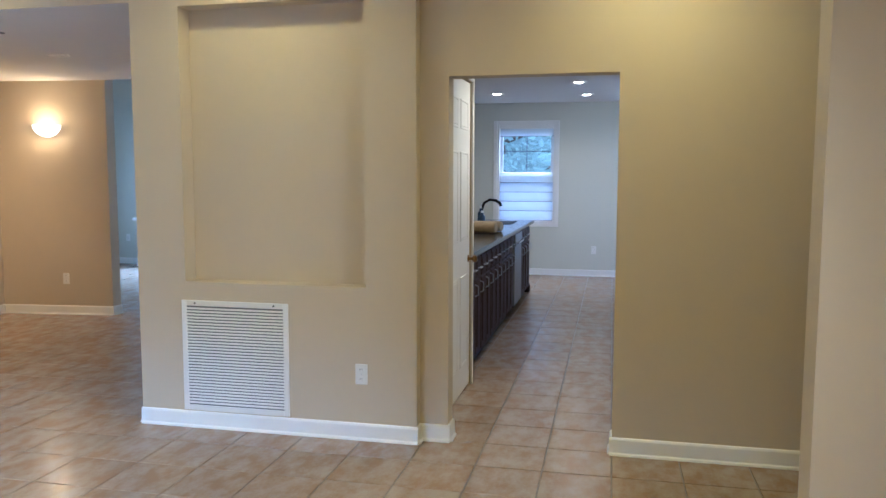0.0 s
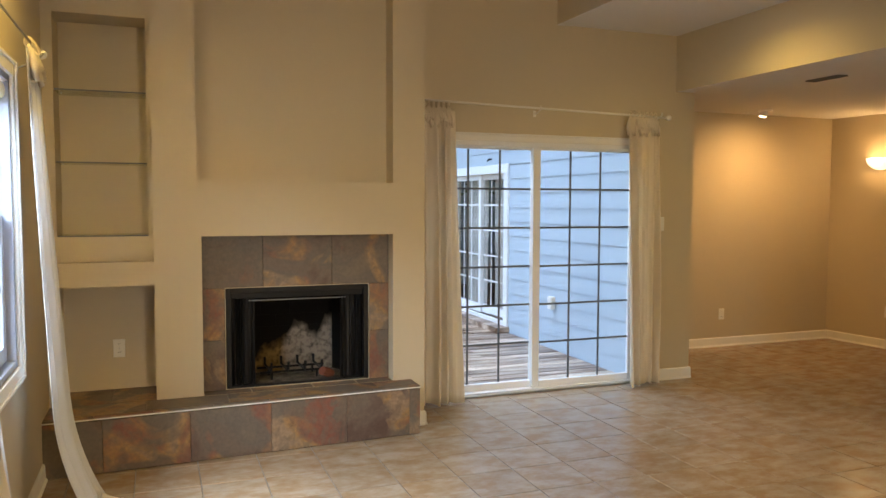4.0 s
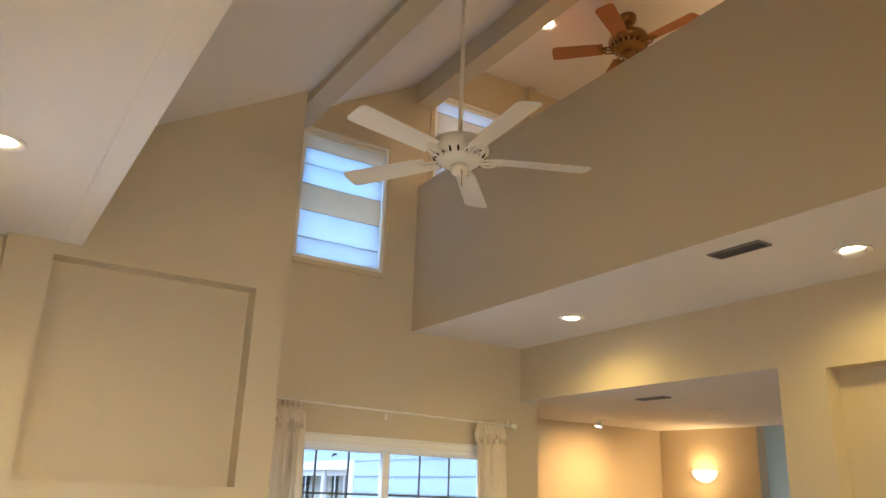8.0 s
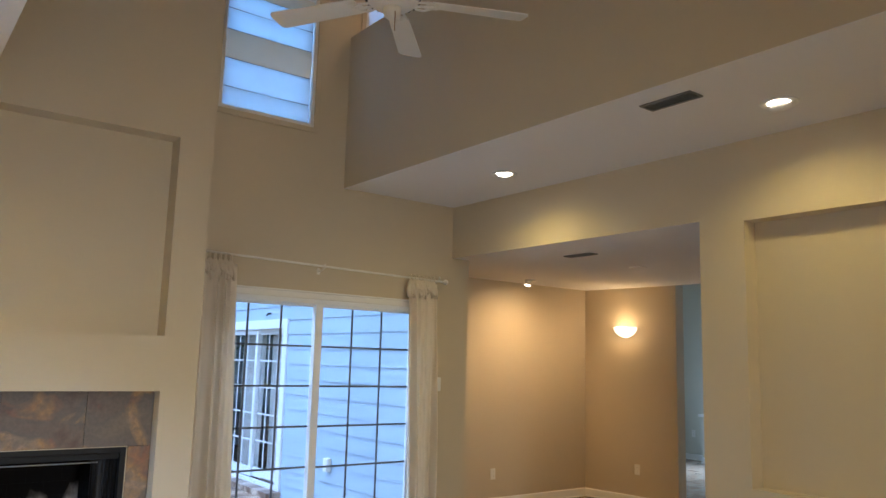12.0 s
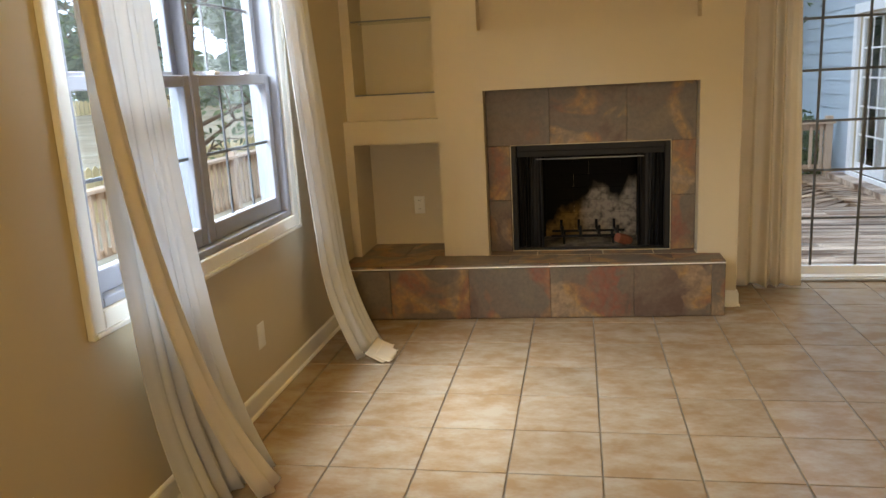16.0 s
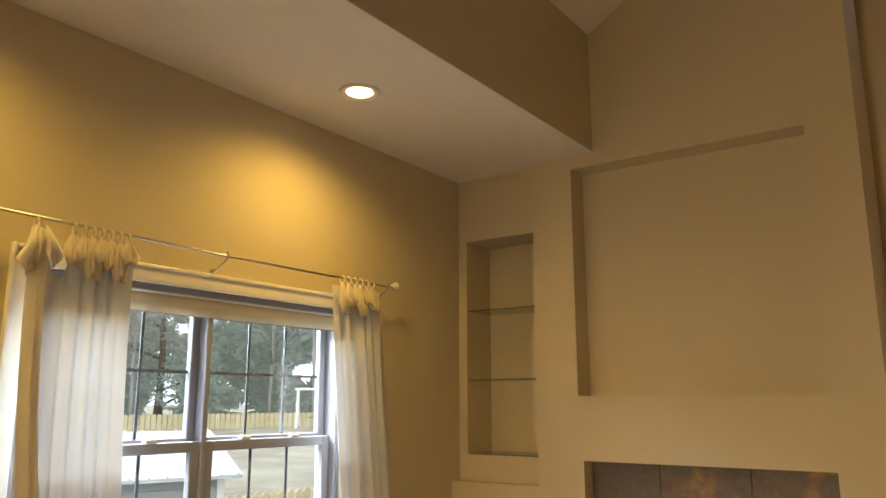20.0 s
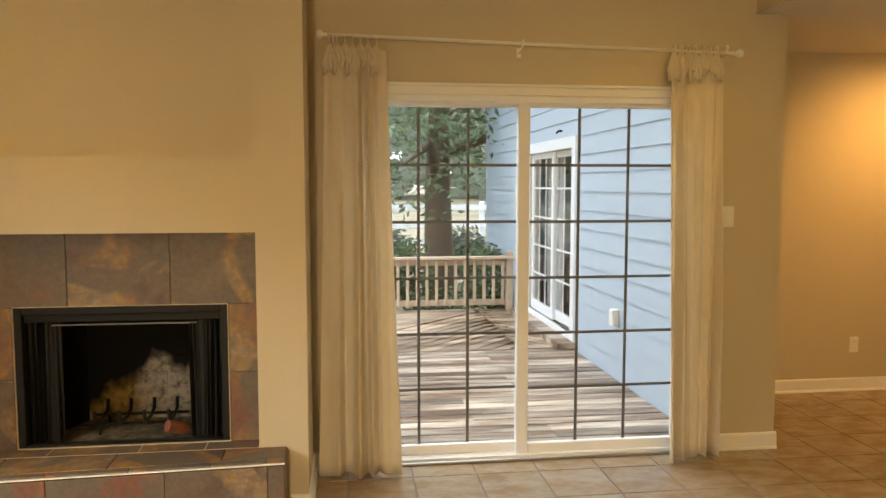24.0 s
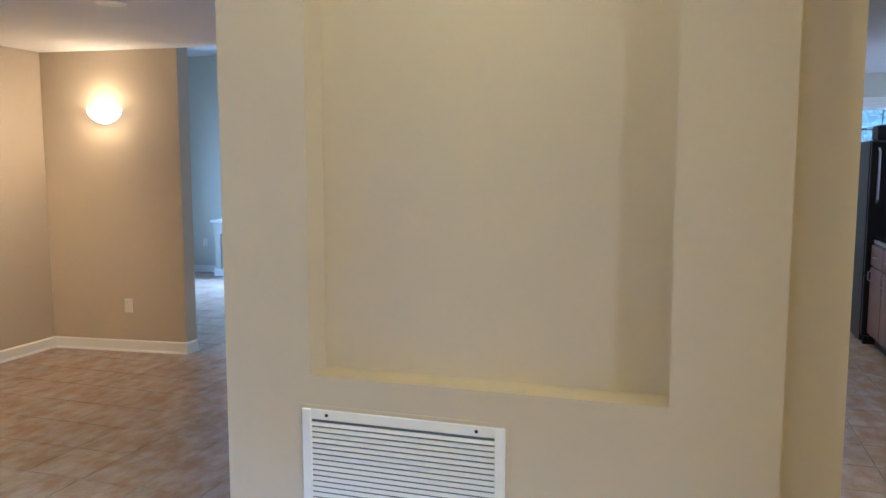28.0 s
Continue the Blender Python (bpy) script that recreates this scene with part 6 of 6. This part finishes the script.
# ---- outside: plants, fences, shed ----
def leaves(name, material, parent, centres, count, size, seed, label="", flat=0.6):
    """A crown of single leaves scattered through clumps."""
    rs = np.random.RandomState(seed)
    c = np.array([q[:3] for q in centres], float)
    rad = np.array([q[3] for q in centres], float)
    pick = rs.choice(len(c), count, p=rad ** 2 / (rad ** 2).sum())
    d = rs.normal(size=(count, 3))
    d /= np.linalg.norm(d, axis=1)[:, None]
    pos = c[pick] + d * (rad[pick] * rs.uniform(0.35, 1.08, count) ** 0.5)[:, None] * np.array([1, 1, 0.75])
    u = rs.normal(size=(count, 3))
    u[:, 2] *= flat
    u /= np.linalg.norm(u, axis=1)[:, None]
    w = np.cross(u, rs.normal(size=(count, 3)))
    w /= np.linalg.norm(w, axis=1)[:, None]
    n = np.cross(u, w)
    s = (size * rs.uniform(0.6, 1.3, count))[:, None]
    quad = np.stack([pos - u * s, pos + w * s * 0.38 + n * s * 0.12, pos + u * s, pos - w * s * 0.38 + n * s * 0.12], 1).reshape(-1, 3)
    faces = np.arange(4 * count).reshape(-1, 4)
    me = bpy.data.meshes.new(name)
    me.from_pydata(quad.tolist(), [], faces.tolist())
    me.materials.append(material)
    ob = new(name, me)
    ob.parent = parent
    return tagged(ob, label)


def limbs(trunk_h, r0, count, reach, seed, lift=0.5, start=0.3):
    """A tapered, slightly bent trunk with limbs; returns the mesh and the limb ends."""
    rg = random.Random(seed)
    b, ends = bmesh.new(), []
    spine = [Vector((0.25 * math.sin(0.5 * z + seed) * z / trunk_h, 0.2 * math.cos(0.7 * z + seed) * z / trunk_h, z)) for z in [trunk_h * k / 8 for k in range(9)]]
    tube(spine, [r0 * (1.25 if k == 0 else 1 - 0.85 * k / 8) for k in range(9)], 9, b)
    for k in range(count):
        f = start + (1 - start) * k / max(1, count - 1)
        base = spine[min(7, int(f * 8))].lerp(spine[min(8, int(f * 8) + 1)], f * 8 - int(f * 8)) if f < 1 else spine[8]
        a, ln = rg.uniform(0, 6.28), reach * rg.uniform(0.6, 1.1) * (1.15 - 0.6 * f)
        tip = base + Vector((math.cos(a) * ln, math.sin(a) * ln, ln * lift * rg.uniform(0.4, 1.2)))
        mid = base.lerp(tip, 0.5) + Vector((rg.uniform(-0.2, 0.2), rg.uniform(-0.2, 0.2), 0.15 * ln))
        tube([base, mid, tip], [r0 * 0.45 * (1.1 - 0.7 * f), r0 * 0.25, r0 * 0.06], 6, b)
        ends += [(mid, ln), (tip, ln)]
        for q in range(2):
            t2 = mid + Vector((rg.uniform(-1, 1), rg.uniform(-1, 1), rg.uniform(0.1, 0.9))) * ln * 0.55
            tube([mid, mid.lerp(t2, 0.5) + Vector((0, 0, 0.06 * ln)), t2], [r0 * 0.18, r0 * 0.1, r0 * 0.03], 5, b)
            ends.append((t2, ln))
    return b, ends


def evergreen(label, at, h, r0, reach, clump, count, size, seed, material=LEAF, lift=0.35, start=0.25):
    th = thing("tree", label, "tree", (at[0], at[1], ground_z(*at) - 0.1), "trees outside")
    b, ends = limbs(h, r0, 16, reach, seed, lift, start)
    part("trunk", b, BARK, th, smooth=True)
    leaves("crown", material, th, [(*e, clump * (0.6 + 0.4 * ln / reach)) for e, ln in ends], count, size, seed)
    return th


def bare_tree(label, at, h, seed):
    th = thing("tree", label, "tree", (at[0], at[1], ground_z(*at) - 0.1), "trees outside")
    b, ends = limbs(h, 0.16, 14, 3.2, seed, 0.8, 0.3)
    part("trunk", b, TWIG, th, smooth=True)
    rg, tw = random.Random(seed), bmesh.new()
    for e, ln in ends:
        for _ in range(7):
            t2 = e + Vector((rg.uniform(-1, 1), rg.uniform(-1, 1), rg.uniform(-0.2, 0.9))) * 1.4
            tube([e, e.lerp(t2, 0.5) + Vector((rg.uniform(-.15, .15), rg.uniform(-.15, .15), 0.1)), t2], [0.022, 0.014, 0.006], 4, tw, caps=False)
    part("twigs", tw, TWIG, th)
    return th


evergreen("large magnolia with glossy dark leaves beyond the deck", (-15.2, 3.75), 9.0, 0.31, 3.0, 1.15, 8500, 0.085, 2, LEAF, 0.15, 0.28)
evergreen("broad evergreen tree beyond the deck", (-16.8, 0.2), 9.0, 0.2, 3.4, 1.2, 4500, 0.10, 5, LEAF, 0.2, 0.15)
evergreen("leafy evergreen tree close to the deck rail", (-10.7, -4.6), 6.0, 0.09, 1.7, 0.6, 1500, 0.08, 9, LEAF, 0.25, 0.2)
# The pines take the glowing haze colour of WOODS.
for n, (tx, ty, h) in enumerate(((-22, -30, 15), (-30, -26, 17), (-12, -38, 16), (-36, -14, 16), (-5, -40, 15), (-40, 2, 17), (-28, -8, 14), (-33, 9, 15), (-18, -44, 17), (-26, -40, 18))):
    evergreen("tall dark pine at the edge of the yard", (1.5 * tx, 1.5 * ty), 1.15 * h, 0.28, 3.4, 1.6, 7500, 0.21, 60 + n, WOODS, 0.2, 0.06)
for n, (tx, ty, h) in enumerate(((-17, -26, 10), (-24, -22, 11), (-10, -28, 11), (-28, -18, 10), (-13.5, -22, 9), (-22, -2, 10), (-25, 6, 10), (-15, -24, 10), (-20, -29, 12), (-19, -23, 10), (-12, -31, 12), (-26, -27, 12), (-7, -27, 11))):
    bare_tree("bare winter tree with fine grey branches", (1.5 * tx, 1.5 * ty), 1.1 * h, 80 + n)
# These nearer trees carry the same painted haze.
for n, (tx, ty, h) in enumerate(((-3.0, 21.0, 9), (0.6, 23.0, 10), (-7.5, 20.0, 9), (-5.0, 25.0, 11))):
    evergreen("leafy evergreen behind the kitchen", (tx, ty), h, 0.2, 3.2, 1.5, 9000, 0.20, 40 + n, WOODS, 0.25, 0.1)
rs = np.random.RandomState(3)
far = []
for k in range(760):
    a, d = rs.uniform(1.3, 5.4), rs.uniform(58, 84)
    far.append((d * math.cos(a), d * math.sin(a) + 2, 0.8 + rs.uniform(0.0, 1.0) ** 1.2 * 15.0, rs.uniform(1.6, 3.2)))
# Leaf clumps with the haze glow in their material.
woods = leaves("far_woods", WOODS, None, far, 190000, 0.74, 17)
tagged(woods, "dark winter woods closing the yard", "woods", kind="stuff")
for n, (bx, by, r) in enumerate(((-12.5, 4.1, 0.55), (-13.2, 3.0, 0.5), (-12.9, 1.6, 0.6), (-13.4, -0.2, 0.6))):
    sh = thing("shrub", "low green shrub behind the deck railing", "shrub", (bx, by, ground_z(bx, by)), "shrubs")
    st, ends = limbs(1.1, 0.03, 7, 0.5, 90 + n, 0.8, 0.1)
    part("stems", st, BARK, sh)
    leaves("foliage", LEAF, sh, [(*e, r * 0.6) for e, ln in ends], 1300, 0.07, 95 + n)


for n, (bx, by, r) in enumerate(((-17.5, 4.6, 0.8), (-18.2, 2.9, 0.8), (-17.8, 1.2, 0.8), (-18.5, -0.6, 0.8), (-17.6, -2.4, 0.8))):
    sh = thing("shrub", "dense green bush at the edge of the lawn", "shrub", (bx, by, ground_z(bx, by)), "bushes")
    st, ends = limbs(0.9, 0.04, 9, 0.7, 190 + n, 0.6, 0.1)
    part("stems", st, BARK, sh)
    leaves("foliage", LEAF_DARK, sh, [(*e, r * 0.5) for e, ln in ends], 1500, 0.09, 195 + n)


def picket_fence(label, xa, ya, xb, yb, h, pitch, material, group="fences"):
    run = math.hypot(xb - xa, yb - ya)
    th = thing("fence", label, "fence", (xa, ya, 0), group, rz=math.degrees(math.atan2(yb - ya, xb - xa)))
    b, c, s = bmesh.new(), math.cos(math.atan2(yb - ya, xb - xa)), math.sin(math.atan2(yb - ya, xb - xa))
    for k in range(int(run / pitch)):
        u = pitch * k
        z = ground_z(xa + u * c, ya + u * s)
        w = pitch * 0.42
        prism(b, [(u - w, z), (u + w, z), (u + w, z + h - 0.06), (u, z + h), (u - w, z + h - 0.06)], "y", -0.01, 0.01)
    tagged(part("pickets", b, material, th), kind="stuff")
    for f in (0.25, 0.75):
        rr = bmesh.new()
        tube([(u, -0.03, ground_z(xa + u * c, ya + u * s) + h * f) for u in np.linspace(0, run, 16)], 0.035, 4, rr)
        part("rail", rr, material, th)
    return th


picket_fence("yellowed wooden picket fence across the lawn", -19.0, -6.6, -8.6, -8.3, 1.0, 0.17, FENCEWOOD)
picket_fence("tall wooden fence at the far edge of the yard", -60.0, -24.0, 6.0, -48.0, 0.9, 0.30, FENCEWOOD)
wf = thing("fence", "white board fence behind the magnolia", "fence", (-21.0, -4, ground_z(-21, 2)), "fences")
for k in range(7):
    part("post", boxed(-0.06, 2.4 * k - 0.06, 0, 0.06, 2.4 * k + 0.06, 1.75, bevel=0.01), VINYL, wf)
for z in (0.7, 1.15, 1.6):
    part("board", boxed(0.06, 0, z - 0.07, 0.085, 14.4, z + 0.07), VINYL, wf)

shed = thing("shed", "small grey shed with a pale metal roof", "shed", (-8.24, -7.21, ground_z(-7, -9.6) + 0.15), rz=-18)
part("wall", boxed(0, -1.6, -0.35, 3.6, 0.6, 1.35), SHEDPAINT, shed)
for k in range(7):
    part("clapboard", boxed(-0.02, 0.60, 0.05 + 0.19 * k, 3.62, 0.622, 0.225 + 0.19 * k), SHEDPAINT, shed)
for yy in (0.0, 3.55):
    part("corner_board", boxed(yy - 0.03, 0.62, 0, yy + 0.07, 0.640, 1.35), VINYL, shed)
rf = bmesh.new()
prism(rf, [(0.85, 1.30), (-0.5, 1.85), (-1.85, 1.30), (-1.85, 1.35), (-0.5, 1.90), (0.85, 1.35)], "x", -0.2, 3.8)
roof = part("roof", rf, ROOFMETAL, shed)
for k in range(17):
    rb = bmesh.new()
    tube([(-0.15 + 0.24 * k, 0.85, 1.362), (-0.15 + 0.24 * k, -0.5, 1.912)], 0.014, 4, rb)
    part("seam", rb, ROOFMETAL, roof)
play = thing("swing_set", "pale wooden swing set on the lawn", "swing set", (-36.0, -30.7, ground_z(-36, -30.7)), rz=-48)
for xx in (0, 2.6):
    for s in (-1, 1):
        part("leg", tube([(xx, 0.9 * s, 0), (xx, 0, 2.3)], 0.08, 6), TRIM, play)
part("beam", tube([(-0.2, 0, 2.3), (2.8, 0, 2.3)], 0.09, 6), TRIM, play)
for xx in (0.9, 1.8):
    sw = part("swing_seat", boxed(xx - 0.2, -0.1, 0.6, xx + 0.2, 0.1, 0.63), BLUEPLASTIC, play)
    for s in (-0.18, 0.18):
        part("chain", tube([(xx + s, 0, 0.62), (xx + s, 0, 2.28)], 0.012, 4), STEEL, sw)
part("tower", boxed(-1.6, -0.7, 0.0, -0.25, 0.7, 1.2), RAILWOOD, play)
part("slide", boxed(-3.2, -0.25, 0.2, -1.6, 0.25, 0.3), mat("teal_plastic", (0.03, 0.30, 0.32), 0.4), play, "teal plastic slide")

# ---- floor tiles ----
PX, PY, X0, Y0 = 0.351, 0.344, -2.827, 0.609
tile_me = mesh_of("tile", boxed(-PX / 2 + 0.0027, -PY / 2 + 0.0027, -0.006, PX / 2 - 0.0027, PY / 2 - 0.0027, 0.0, bevel=0.0022), TILE)
floor_ob = bpy.data.objects["floor"]
cut = []
for i in range(-19, 16):
    for j in range(-4, 36):
        xa, xb = X0 + PX * i + 0.0027, X0 + PX * (i + 1) - 0.0027
        ya, yb = Y0 + PY * j + 0.0027, Y0 + PY * (j + 1) - 0.0027
        if xa > W + 0.02 and ya > S + 0.02 and xb < 0.9 and yb < 4.28 and not (xa < HX + 0.03 and ya < 1.72) and not (xa < BX and ya < 1.85):
            t = new("tile", tile_me)
            t.parent, t.location = floor_ob, ((xa + xb) / 2, (ya + yb) / 2, 0)
            continue
        xa, xb, ya, yb = max(xa, -9.5), min(xb, EAST), max(ya, S), min(yb, KN)
        if xa < W and ya < 4.50:
            if yb > 4.53:
                cut.append((xa, min(xb, W), 4.505, yb))
            xa = W + 0.002
        if xb - xa > 0.02 and yb - ya > 0.02:
            cut.append((xa, xb, ya, yb))
rest, rest_f = [], []
for xa, xb, ya, yb in cut:
    n = len(rest)
    rest += [(xa, ya, -0.006), (xb, ya, -0.006), (xb, yb, -0.006), (xa, yb, -0.006), (xa + 0.002, ya + 0.002, 0), (xb - 0.002, ya + 0.002, 0), (xb - 0.002, yb - 0.002, 0), (xa + 0.002, yb - 0.002, 0)]
    rest_f += [tuple(n + q for q in f) for f in ((4, 5, 6, 7), (0, 1, 5, 4), (1, 2, 6, 5), (2, 3, 7, 6), (3, 0, 4, 7))]
me = bpy.data.meshes.new("far_tiles")
me.from_pydata(rest, [], rest_f)
me.materials.append(TILE)
ob = new("far_tiles", me)
ob.parent = floor_ob
tagged(ob, kind="stuff")
